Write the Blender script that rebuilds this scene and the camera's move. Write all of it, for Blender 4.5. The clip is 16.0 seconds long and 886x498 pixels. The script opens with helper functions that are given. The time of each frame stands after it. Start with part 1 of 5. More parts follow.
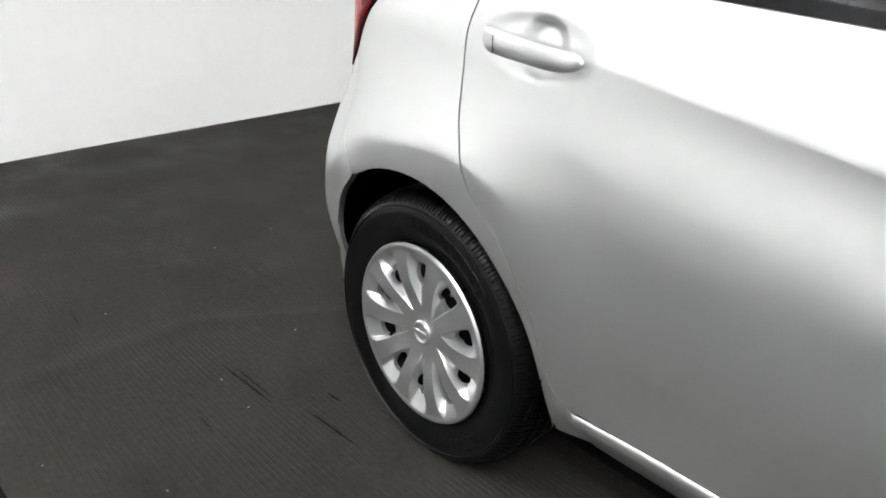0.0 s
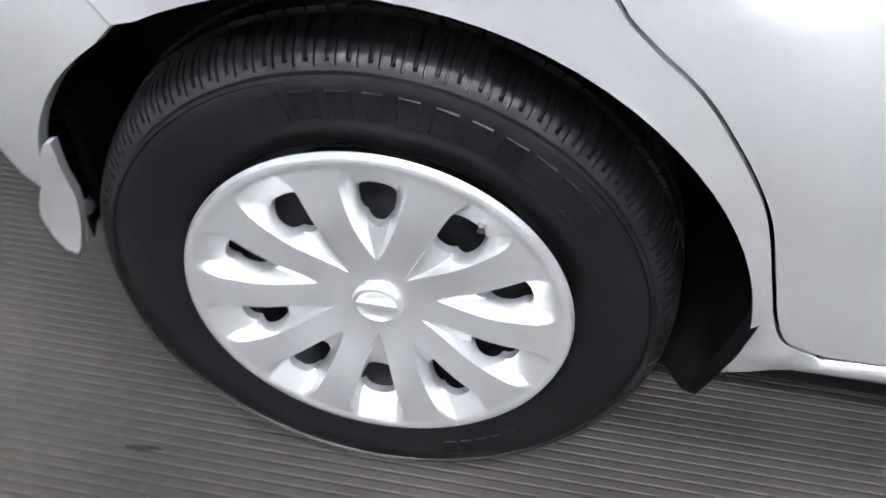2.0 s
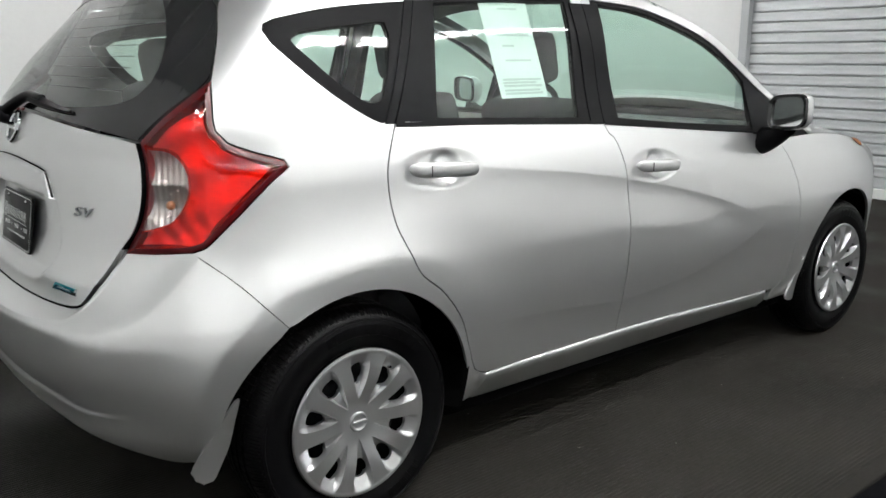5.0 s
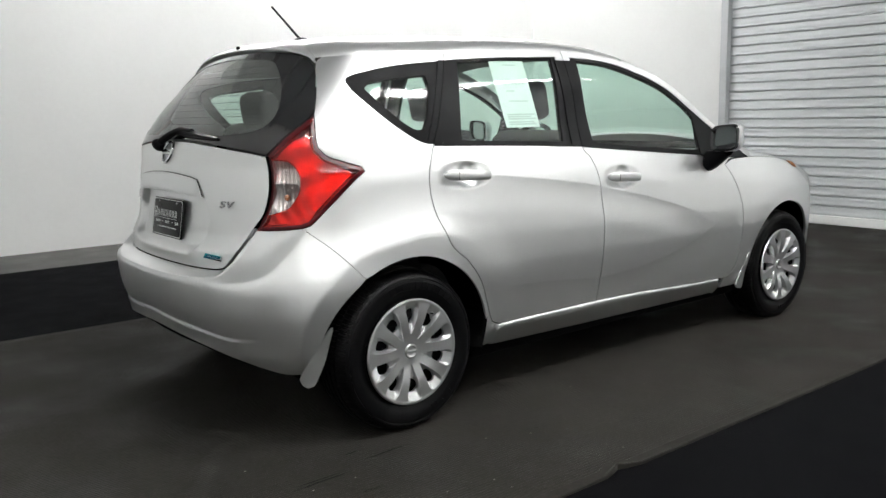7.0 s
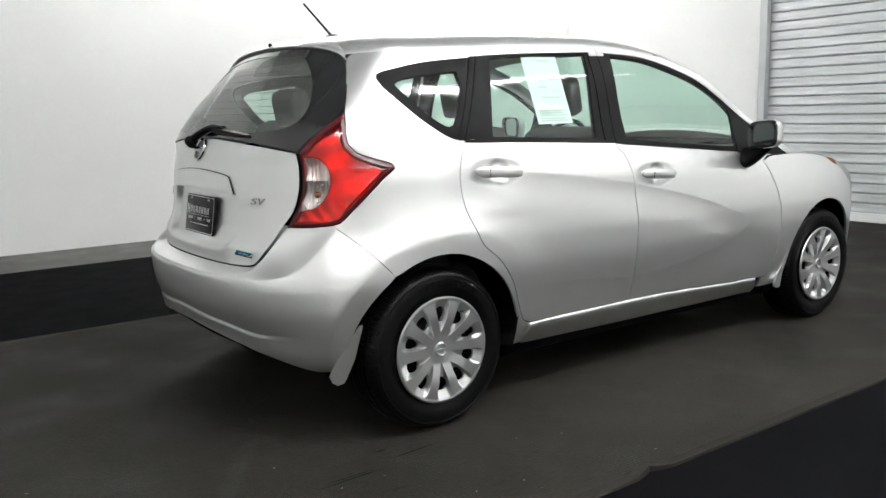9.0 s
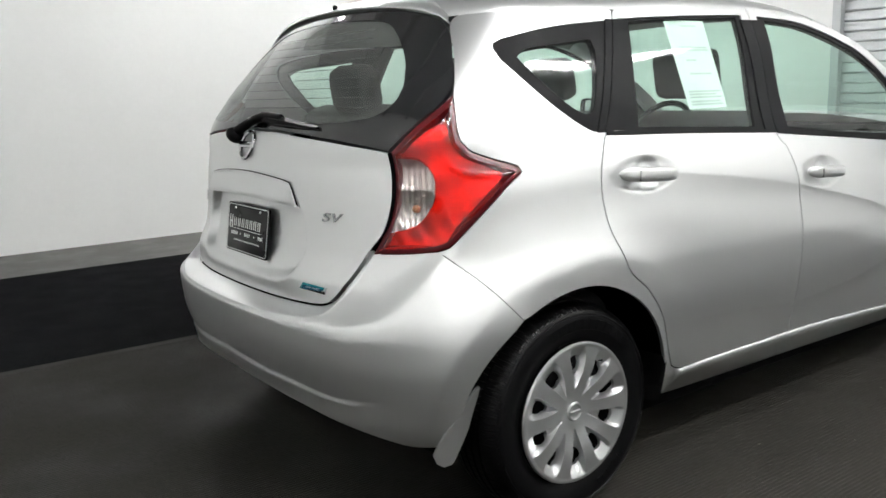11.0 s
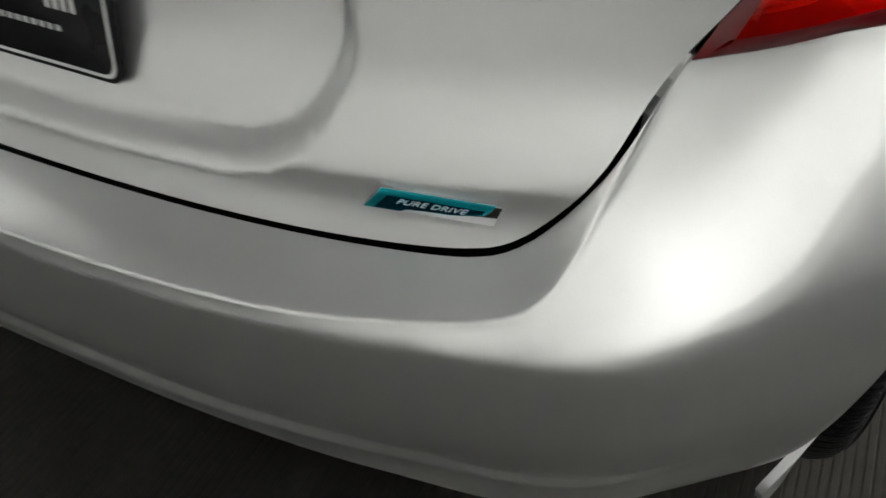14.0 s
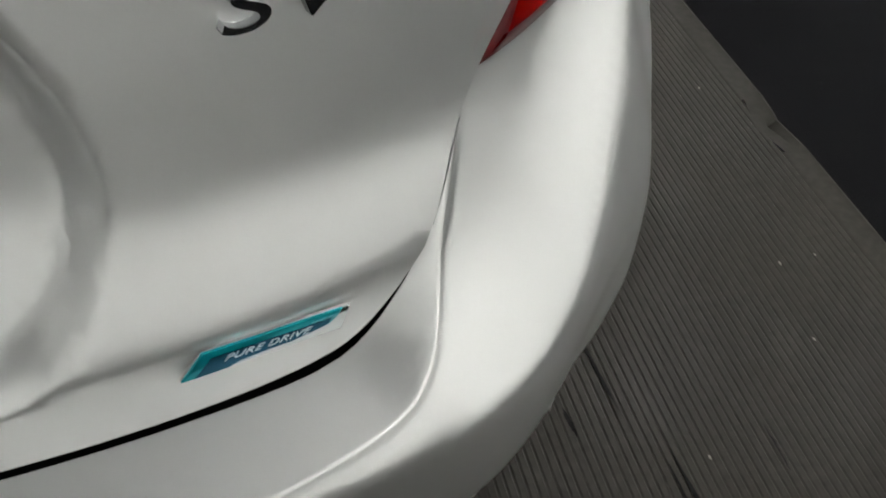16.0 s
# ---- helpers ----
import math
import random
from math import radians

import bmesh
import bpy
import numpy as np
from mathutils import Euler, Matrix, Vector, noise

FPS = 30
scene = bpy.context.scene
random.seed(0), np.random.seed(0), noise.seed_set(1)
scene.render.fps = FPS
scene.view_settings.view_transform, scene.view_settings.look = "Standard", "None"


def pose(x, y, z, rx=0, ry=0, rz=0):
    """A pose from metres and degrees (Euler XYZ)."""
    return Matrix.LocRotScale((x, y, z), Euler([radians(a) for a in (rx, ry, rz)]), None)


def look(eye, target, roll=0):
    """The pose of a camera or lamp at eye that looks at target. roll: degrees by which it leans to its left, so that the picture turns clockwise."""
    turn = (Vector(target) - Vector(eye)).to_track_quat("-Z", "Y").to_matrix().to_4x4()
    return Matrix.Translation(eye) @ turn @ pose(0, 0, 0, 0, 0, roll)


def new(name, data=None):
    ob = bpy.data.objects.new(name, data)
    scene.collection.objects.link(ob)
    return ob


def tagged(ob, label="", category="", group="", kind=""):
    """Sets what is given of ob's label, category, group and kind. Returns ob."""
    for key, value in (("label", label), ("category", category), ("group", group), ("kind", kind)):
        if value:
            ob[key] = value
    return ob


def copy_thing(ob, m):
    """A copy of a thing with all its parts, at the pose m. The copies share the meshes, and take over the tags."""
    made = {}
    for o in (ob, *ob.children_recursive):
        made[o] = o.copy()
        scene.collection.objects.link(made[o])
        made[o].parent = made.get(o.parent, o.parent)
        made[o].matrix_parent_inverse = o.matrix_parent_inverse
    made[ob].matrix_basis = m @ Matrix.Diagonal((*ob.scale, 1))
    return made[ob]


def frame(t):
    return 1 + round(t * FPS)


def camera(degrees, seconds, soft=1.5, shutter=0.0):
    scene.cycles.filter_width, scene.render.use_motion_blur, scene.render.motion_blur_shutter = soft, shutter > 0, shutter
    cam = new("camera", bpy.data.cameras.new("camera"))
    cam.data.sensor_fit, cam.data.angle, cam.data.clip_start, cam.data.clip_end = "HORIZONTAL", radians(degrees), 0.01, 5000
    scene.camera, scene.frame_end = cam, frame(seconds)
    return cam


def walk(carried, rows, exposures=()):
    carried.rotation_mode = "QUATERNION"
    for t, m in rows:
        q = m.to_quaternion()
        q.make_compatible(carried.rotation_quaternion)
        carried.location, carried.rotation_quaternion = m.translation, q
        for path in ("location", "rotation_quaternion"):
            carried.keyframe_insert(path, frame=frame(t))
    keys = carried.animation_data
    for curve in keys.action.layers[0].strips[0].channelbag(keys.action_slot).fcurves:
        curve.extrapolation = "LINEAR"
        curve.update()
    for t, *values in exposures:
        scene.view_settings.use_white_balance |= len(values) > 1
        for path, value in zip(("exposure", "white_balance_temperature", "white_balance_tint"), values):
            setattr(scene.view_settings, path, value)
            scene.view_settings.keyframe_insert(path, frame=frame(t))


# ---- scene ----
from mathutils import geometry

cam = camera(55.6, 16.0, shutter=0.25)
PATH = [
    (0, (1.218, -1.801, 1.203), (-0.169, -0.612, 0.387), 0.4),
    (0.5, (0.908, -1.705, 1.176), (-0.38, -0.568, 0.151), -2.1),
    (1, (0.593, -1.574, 1.082), (-0.504, -0.453, -0.159), -1.5),
    (1.5, (0.346, -1.482, 0.994), (-0.352, -0.184, -0.358), 2.1),
    (2, (0.135, -1.384, 0.963), (-0.039, 0.034, -0.438), 3.4),
    (2.5, (-0.043, -1.295, 0.953), (0.213, 0.055, -0.501), 4.6),
    (3, (-0.229, -1.369, 1.066), (0.478, -0.022, -0.233), 4.6),
    (3.5, (-0.47, -1.601, 1.146), (0.607, -0.208, 0.198), -0.0),
    (4, (-0.672, -1.891, 1.181), (0.529, -0.44, 0.509), -0.6),
    (4.5, (-0.873, -2.21, 1.212), (0.355, -0.714, 0.708), -0.5),
    (4.7, (-0.972, -2.348, 1.244), (0.259, -0.844, 0.77), -0.0),
    (6.8, (-1.795, -3.266, 1.191), (-0.551, -1.733, 0.87), -1.0),
    (7, (-1.802, -3.288, 1.181), (-0.573, -1.741, 0.866), -1.2),
    (7.5, (-1.8, -3.303, 1.182), (-0.597, -1.736, 0.866), -1.3),
    (8, (-1.798, -3.31, 1.176), (-0.611, -1.731, 0.862), -1.4),
    (8.2, (-1.799, -3.311, 1.187), (-0.62, -1.728, 0.866), -1.2),
    (10.3, (-1.689, -2.837, 1.162), (-0.542, -1.23, 0.844), -1.8),
    (10.5, (-1.671, -2.705, 1.187), (-0.513, -1.111, 0.844), -1.5),
    (11, (-1.592, -2.415, 1.198), (-0.442, -0.82, 0.831), -1.7),
    (11.5, (-1.578, -2.052, 1.205), (-0.381, -0.501, 0.807), -1.7),
    (12, (-1.549, -1.718, 1.228), (-0.32, -0.209, 0.768), -1.8),
    (12.5, (-1.499, -1.412, 1.229), (-0.25, 0.053, 0.688), -2.9),
    (13, (-1.389, -1.138, 1.197), (-0.086, 0.215, 0.511), -3.4),
    (13.3, (-1.337, -0.936, 1.188), (0.064, 0.211, 0.338), -2.8),
    (13.5, (-1.277, -0.819, 1.142), (0.188, 0.18, 0.216), -2.2),
    (14, (-1.009, -0.639, 1.085), (0.303, 0.017, -0.275), -1.0),
    (14.5, (-0.826, -0.554, 0.998), (0.355, -0.256, -0.588), 1.6),
    (15, (-0.792, -0.446, 1.023), (0.295, -0.824, -0.613), 14.2),
    (15.2, (-0.8, -0.429, 1.035), (0.273, -0.889, -0.589), 14.4),
    (15.5, (-0.826, -0.415, 1.077), (0.258, -0.935, -0.521), 14.8),
    (16, (-0.891, -0.416, 1.085), (0.408, -0.87, -0.367), 6.2),
]
walk(cam, [(t, look(eye, target, roll)) for t, eye, target, roll in PATH],
     exposures=[(0, 0.76, 6550, 10), (0.5, 1.05, 6450, 11), (1.0, 1.84, 6300, 12), (1.5, 2.2, 6200, 13), (2.0, 2.25, 6150, 14), (2.5, 2.24, 6150, 14),
                (3.2, 1.88, 6250, 13), (4.0, 0.34, 6450, 12), (4.5, 0.12, 6550, 10), (7, 0.14, 6600, 9), (10.5, 0.37, 6600, 9), (12, 0.13, 6700, 8), (12.5, 0.06, 6750, 8), (13, 0.12, 6750, 8),
                (13.5, -0.03, 6800, 8), (14, 0.03, 6800, 8), (15, 0.1, 6800, 8), (15.5, 0.3, 6800, 8), (16, 0.26, 6800, 8)])

# ---- world and light ----
world = bpy.data.worlds.new("world")
scene.world = world
world.use_nodes = True
world.node_tree.nodes["Background"].inputs[0].default_value = (0.9, 0.95, 1.0, 1)
world.node_tree.nodes["Background"].inputs[1].default_value = 0.05


# ---- materials ----
def make_mat(name):
    m = bpy.data.materials.new(name)
    m.use_nodes = True
    n = m.node_tree.nodes
    return m, n, m.node_tree.links, n["Principled BSDF"]


def surface(name, color, rough=0.5, metal=0.0, coat=0.0, scale=6.0, vary=0.1, fine=120.0, bump=0.0, spec=0.5, coat_rough=0.05, detail=4.0):
    """A surface whose colour and gloss vary at a coarse and a fine scale, with fine relief."""
    m, n, link, p = make_mat(name)
    co = n.new("ShaderNodeTexCoord")
    big, small = n.new("ShaderNodeTexNoise"), n.new("ShaderNodeTexNoise")
    big.inputs["Scale"].default_value, small.inputs["Scale"].default_value = scale, fine
    big.inputs["Detail"].default_value = detail
    for t in (big, small):
        link.new(co.outputs["Object"], t.inputs["Vector"])
    both = n.new("ShaderNodeMix")
    both.inputs[0].default_value = 0.35
    link.new(big.outputs[0], both.inputs[2])
    link.new(small.outputs[0], both.inputs[3])
    ramp = n.new("ShaderNodeMapRange")
    ramp.inputs[1].default_value, ramp.inputs[2].default_value = 0.3, 0.7
    ramp.inputs[3].default_value, ramp.inputs[4].default_value = 1 - vary, 1 + vary
    link.new(both.outputs[0], ramp.inputs[0])
    tint = n.new("ShaderNodeVectorMath")
    tint.operation = "SCALE"
    tint.inputs[0].default_value = color
    link.new(ramp.outputs[0], tint.inputs["Scale"])
    link.new(tint.outputs[0], p.inputs["Base Color"])
    gloss = n.new("ShaderNodeMapRange")
    gloss.inputs[1].default_value, gloss.inputs[2].default_value = 0.3, 0.7
    gloss.inputs[3].default_value, gloss.inputs[4].default_value = rough * (1 - vary), min(1, rough * (1 + vary))
    link.new(big.outputs[0], gloss.inputs[0])
    link.new(gloss.outputs[0], p.inputs["Roughness"])
    p.inputs["Metallic"].default_value = metal
    p.inputs["Specular IOR Level"].default_value = spec
    p.inputs["Coat Weight"].default_value, p.inputs["Coat Roughness"].default_value = coat, coat_rough
    if bump:
        b = n.new("ShaderNodeBump")
        b.inputs["Strength"].default_value, b.inputs["Distance"].default_value = 0.5, bump
        link.new(small.outputs[0], b.inputs["Height"])
        link.new(b.outputs[0], p.inputs["Normal"])
    return m


def clear(name, tint, gloss=0.04, film=0.0):
    """Thin coloured glass: a tinted see-through sheet with a clear gloss."""
    m, n, link, p = make_mat(name)
    n.remove(p)
    see, shine, mix, facing = (n.new(k) for k in ("ShaderNodeBsdfTransparent", "ShaderNodeBsdfGlossy", "ShaderNodeMixShader", "ShaderNodeLayerWeight"))
    see.inputs[0].default_value = (*tint, 1)
    shine.inputs["Roughness"].default_value = gloss
    # a thin sheet reflects alike from both sides: 5 parts in 100 face on, all of it at a grazing angle
    facing.inputs[0].default_value = 0.5
    steep, share = n.new("ShaderNodeMath"), n.new("ShaderNodeMath")
    steep.operation, share.operation = "POWER", "MULTIPLY_ADD"
    steep.inputs[1].default_value, share.inputs[1].default_value, share.inputs[2].default_value = 5.0, 0.95, 0.05
    link.new(facing.outputs["Facing"], steep.inputs[0])
    link.new(steep.outputs[0], share.inputs[0])
    link.new(share.outputs[0], mix.inputs[0])
    # pale diffuse film: dust, with the pane's whitish wall reflection painted in
    if film:
        haze, both, patchy = n.new("ShaderNodeBsdfDiffuse"), n.new("ShaderNodeMixShader"), n.new("ShaderNodeTexNoise")
        patchy.inputs["Scale"].default_value = 3.0
        level = n.new("ShaderNodeMapRange")
        level.inputs[1].default_value, level.inputs[2].default_value, level.inputs[3].default_value, level.inputs[4].default_value = 0.3, 0.7, film * 0.6, film * 1.4
        haze.inputs[0].default_value = (0.75, 0.77, 0.75, 1)
        link.new(patchy.outputs[0], level.inputs[0])
        link.new(level.outputs[0], both.inputs[0])
        link.new(see.outputs[0], both.inputs[1])
        link.new(haze.outputs[0], both.inputs[2])
        see = both
    link.new(see.outputs[0], mix.inputs[1])
    link.new(shine.outputs[0], mix.inputs[2])
    link.new(mix.outputs[0], n["Material Output"].inputs[0])
    return m


def glow(name, color, strength):
    m, n, link, p = make_mat(name)
    p.inputs["Emission Color"].default_value = (*color, 1)
    p.inputs["Emission Strength"].default_value = strength
    p.inputs["Base Color"].default_value = (0.8, 0.8, 0.8, 1)
    return m


def silver_paint():
    """Metallic silver under a clear coat: flakes lying flat give a tight gleam, tilted ones a broad one."""
    m, n, link, p = make_mat("silver_paint")
    co, cells, large = n.new("ShaderNodeTexCoord"), n.new("ShaderNodeTexVoronoi"), n.new("ShaderNodeTexNoise")
    cells.inputs["Scale"].default_value = 1500
    large.inputs["Scale"].default_value = 2.5
    link.new(co.outputs["Object"], cells.inputs["Vector"])
    link.new(co.outputs["Object"], large.inputs["Vector"])
    ramp = n.new("ShaderNodeMapRange")
    ramp.inputs[3].default_value, ramp.inputs[4].default_value = 0.988, 1.012
    link.new(cells.outputs["Color"], ramp.inputs[0])
    tint = n.new("ShaderNodeVectorMath")
    tint.operation = "SCALE"
    tint.inputs[0].default_value = (0.765, 0.77, 0.77)
    link.new(ramp.outputs[0], tint.inputs["Scale"])
    broad, mix = n.new("ShaderNodeBsdfPrincipled"), n.new("ShaderNodeMixShader")
    mix.inputs[0].default_value = 0.38
    for lobe, low, high, metal in ((p, 0.282, 0.305, 0.95), (broad, 0.46, 0.5, 0.85)):
        gloss = n.new("ShaderNodeMapRange")
        gloss.inputs[3].default_value, gloss.inputs[4].default_value = low, high
        link.new(large.outputs[0], gloss.inputs[0])
        link.new(gloss.outputs[0], lobe.inputs["Roughness"])
        link.new(tint.outputs[0], lobe.inputs["Base Color"])
        lobe.inputs["Metallic"].default_value = metal
        lobe.inputs["Coat Weight"].default_value, lobe.inputs["Coat Roughness"].default_value = 0.5, 0.04
    link.new(p.outputs[0], mix.inputs[1])
    link.new(broad.outputs[0], mix.inputs[2])
    link.new(mix.outputs[0], n["Material Output"].inputs[0])
    return m


PAINT = silver_paint()
WHEEL_SILVER = surface("wheel_silver", (0.6, 0.605, 0.61), 0.3, 0.85, 0.2, 8, 0.04, 400)
GAP = surface("gap_black", (0.003, 0.003, 0.0032), 0.8, vary=0.2, spec=0.02)
TRIM = surface("satin_black_trim", (0.006, 0.006, 0.0067), 0.36, scale=20, vary=0.15, fine=300, bump=0.0003, spec=0.06)
GLOSS_BLACK = surface("gloss_black", (0.012, 0.012, 0.013), 0.08, coat=0.3, vary=0.05)
RUBBER = surface("tyre_rubber", (0.0034, 0.0034, 0.0037), 0.32, scale=14, vary=0.12, fine=200, bump=0.0003, spec=0.13)
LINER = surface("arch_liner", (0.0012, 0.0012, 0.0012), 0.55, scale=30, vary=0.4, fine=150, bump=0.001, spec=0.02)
STEEL = surface("black_steel", (0.012, 0.012, 0.013), 0.5, scale=10, vary=0.2, spec=0.2)
HANDLE_JOINT = surface("handle_joint", (0.09, 0.09, 0.092), 0.4, scale=10, vary=0.1)
CHROME = surface("chrome", (0.6, 0.61, 0.62), 0.07, 1.0, vary=0.03)
# the same chrome, darkened to paint dark reflections into the trim letters
SHADED_CHROME = surface("shaded_chrome", (0.42, 0.43, 0.44), 0.1, 1.0, vary=0.03)
GLASS = clear("window_glass", (0.74, 0.9, 0.83), film=0.02)
REAR_GLASS = clear("rear_glass", (0.68, 0.78, 0.73), film=0.11)
RED_LENS = clear("red_lens", (1.0, 0.085, 0.045), 0.03)
CLEAR_LENS = clear("clear_lens", (0.93, 0.93, 0.93), 0.03)
DARK_RED = surface("dark_red_rim", (0.085, 0.003, 0.005), 0.3, coat=0.08, vary=0.08)
REFLECTOR = surface("lamp_reflector", (0.9, 0.88, 0.86), 0.2, 0.45, scale=30, vary=0.12)
LAMP_CUP = surface("lamp_cup", (0.6, 0.55, 0.52), 0.22, 0.7, scale=40, vary=0.3)
ORANGE = surface("amber_lens", (0.34, 0.13, 0.05), 0.2, coat=0.2, vary=0.05)
TEAL = surface("teal_badge", (0.0, 0.36, 0.43), 0.16, 0.65, 0.4, vary=0.05)
NAVY = surface("navy_badge", (0.002, 0.085, 0.155), 0.16, 0.85, 0.1, vary=0.05)
PLATE_BLACK = surface("plate_black", (0.007, 0.007, 0.008), 0.3, scale=20, vary=0.1, spec=0.15)
SEAT = surface("seat_cloth", (0.045, 0.045, 0.048), 0.85, scale=20, vary=0.2, fine=500, bump=0.001)
CABIN = surface("cabin_plastic", (0.05, 0.052, 0.055), 0.6, scale=10, vary=0.15, fine=300, bump=0.0005)
HEADLINER = surface("headliner", (0.32, 0.32, 0.31), 0.9, vary=0.08)
PAPER = surface("paper", (0.78, 0.8, 0.79), 0.7, scale=12, vary=0.03)
INK = surface("grey_ink", (0.55, 0.58, 0.58), 0.7, vary=0.1)
INK_WHITE = surface("pale_ink", (0.5, 0.56, 0.6), 0.4, vary=0.05)
MAT = surface("ribbed_rubber_mat", (0.023, 0.021, 0.0187), 0.68, spec=0.07, scale=2.2, vary=0.4, fine=55, bump=0.0006, detail=8)
CARPET = surface("black_carpet", (0.0045, 0.0045, 0.0052), 0.95, spec=0.02, scale=5, vary=0.12, fine=400, bump=0.002)
CONCRETE = surface("grey_concrete", (0.075, 0.073, 0.068), 0.7, scale=3, vary=0.25, fine=40, bump=0.002, detail=8)
WALL = surface("white_wall_paint", (0.86, 0.865, 0.855), 0.6, scale=1.2, vary=0.025, fine=30, bump=0.0015)
GRIT = surface("grey_grit", (0.14, 0.135, 0.12), 0.8, scale=9, vary=0.2, fine=60)
SCUFF = surface("black_scuff", (0.006, 0.006, 0.006), 0.95, scale=30, vary=0.3, spec=0.03)
SHUTTER = surface("galvanised_slats", (0.5, 0.52, 0.53), 0.5, 0.3, scale=4, vary=0.1, fine=90)
CEILING = surface("dark_ceiling", (0.4, 0.4, 0.405), 0.8, scale=3, vary=0.2)
TUBE = glow("lamp_tubes", (0.98, 0.99, 1.0), 68.0)


# ---- builders ----
def part(name, data, material, parent, label=""):
    """Links a bmesh or a mesh as one object under a thing or a part."""
    if isinstance(data, bmesh.types.BMesh):
        me = bpy.data.meshes.new(name)
        data.to_mesh(me)
        data.free()
        data = me
    data.materials.clear()
    data.materials.append(material)
    ob = new(name, data)
    if parent:
        ob.parent = parent
    return tagged(ob, label)


def thing(name, label, category, group="", kind=""):
    return tagged(new(name), label, category, group, kind)


def box(bm, x0, x1, y0, y1, z0, z1, bevel=0.0):
    """A box with rounded edges, added to bm."""
    made = bmesh.ops.create_cube(bm, size=1.0, matrix=Matrix.LocRotScale(((x0 + x1) / 2, (y0 + y1) / 2, (z0 + z1) / 2), None, (x1 - x0, y1 - y0, z1 - z0)))
    if bevel:
        edges = list({e for v in made["verts"] for e in v.link_edges})
        bmesh.ops.bevel(bm, geom=edges, offset=bevel, segments=2, affect="EDGES", profile=0.5)
    return bm


def shade(me, angle=0.6):
    me.shade_smooth()
    me.set_sharp_from_angle(angle=angle)
    return me


def mesh_of(bm, name="mesh", angle=0.6):
    me = bpy.data.meshes.new(name)
    bm.to_mesh(me)
    bm.free()
    return shade(me, angle)


def revolve(profile, segments, centre=(0, 0, 0), name="ring", closed=False, angle=0.6):
    """Turns (radius, along) pairs round the y axis through centre."""
    verts, faces, m = [], [], len(profile)
    for k in range(segments):
        a = 2 * math.pi * k / segments
        verts += [(centre[0] + r * math.cos(a), centre[1] + y, centre[2] + r * math.sin(a)) for r, y in profile]
    for k in range(segments):
        j = (k + 1) % segments
        for i in range(m if closed else m - 1):
            n = (i + 1) % m
            faces.append((k * m + i, k * m + n, j * m + n, j * m + i))
    me = bpy.data.meshes.new(name)
    me.from_pydata(verts, [], faces)
    return shade(me, angle)


def rounded(points, step=0.02, closed=True):
    """A smooth outline through points; a third value 1 marks a sharp corner."""
    n = len(points)
    out = []
    for i in range(n if closed else n - 1):
        p = [Vector(points[(i + k) % n][:2]) if closed else Vector(points[min(max(i + k, 0), n - 1)][:2]) for k in (-1, 0, 1, 2)]
        if len(points[i]) > 2:
            p[0] = p[1] * 2 - p[2]
        if len(points[(i + 1) % n]) > 2:
            p[3] = p[2] * 2 - p[1]
        m = max(1, int((p[2] - p[1]).length / step))
        for k in range(m):
            t = k / m
            out.append(tuple(0.5 * (2 * p[1] + (p[2] - p[0]) * t + (2 * p[0] - 5 * p[1] + 4 * p[2] - p[3]) * t * t + (3 * p[1] - p[0] - 3 * p[2] + p[3]) * t ** 3)))
    if not closed:
        out.append(tuple(points[-1][:2]))
    return out


def grown(poly, d):
    """The closed outline moved outwards by d (inwards if negative)."""
    p = np.array(poly)
    area = np.sum(p[:, 0] * np.roll(p[:, 1], -1) - np.roll(p[:, 0], -1) * p[:, 1])
    t = np.roll(p, -1, 0) - np.roll(p, 1, 0)
    t /= np.linalg.norm(t, axis=1)[:, None] + 1e-12
    nrm = np.stack([t[:, 1], -t[:, 0]], 1) * (1 if area > 0 else -1)
    return [tuple(q) for q in p + nrm * d]


def inside(poly, pts):
    """Which points lie inside a closed outline."""
    p, q = np.array(poly), np.atleast_2d(pts)
    r = np.roll(p, -1, 0)
    hit = np.zeros(len(q), bool)
    for (x0, y0), (x1, y1) in zip(p, r):
        if y0 != y1:
            cut = ((y0 > q[:, 1]) != (y1 > q[:, 1])) & (q[:, 0] < (x1 - x0) * (q[:, 1] - y0) / (y1 - y0) + x0)
            hit ^= cut
    return hit


def away(poly, pts):
    """Distance of points from a closed outline."""
    p, q = np.array(poly), np.atleast_2d(pts)
    r, best = np.roll(p, -1, 0), np.full(len(q), 9.0)
    for a, b in zip(p, r):
        ab = b - a
        t = np.clip(((q - a) @ ab) / (ab @ ab + 1e-12), 0, 1)
        best = np.minimum(best, np.linalg.norm(q - a - t[:, None] * ab, axis=1))
    return best


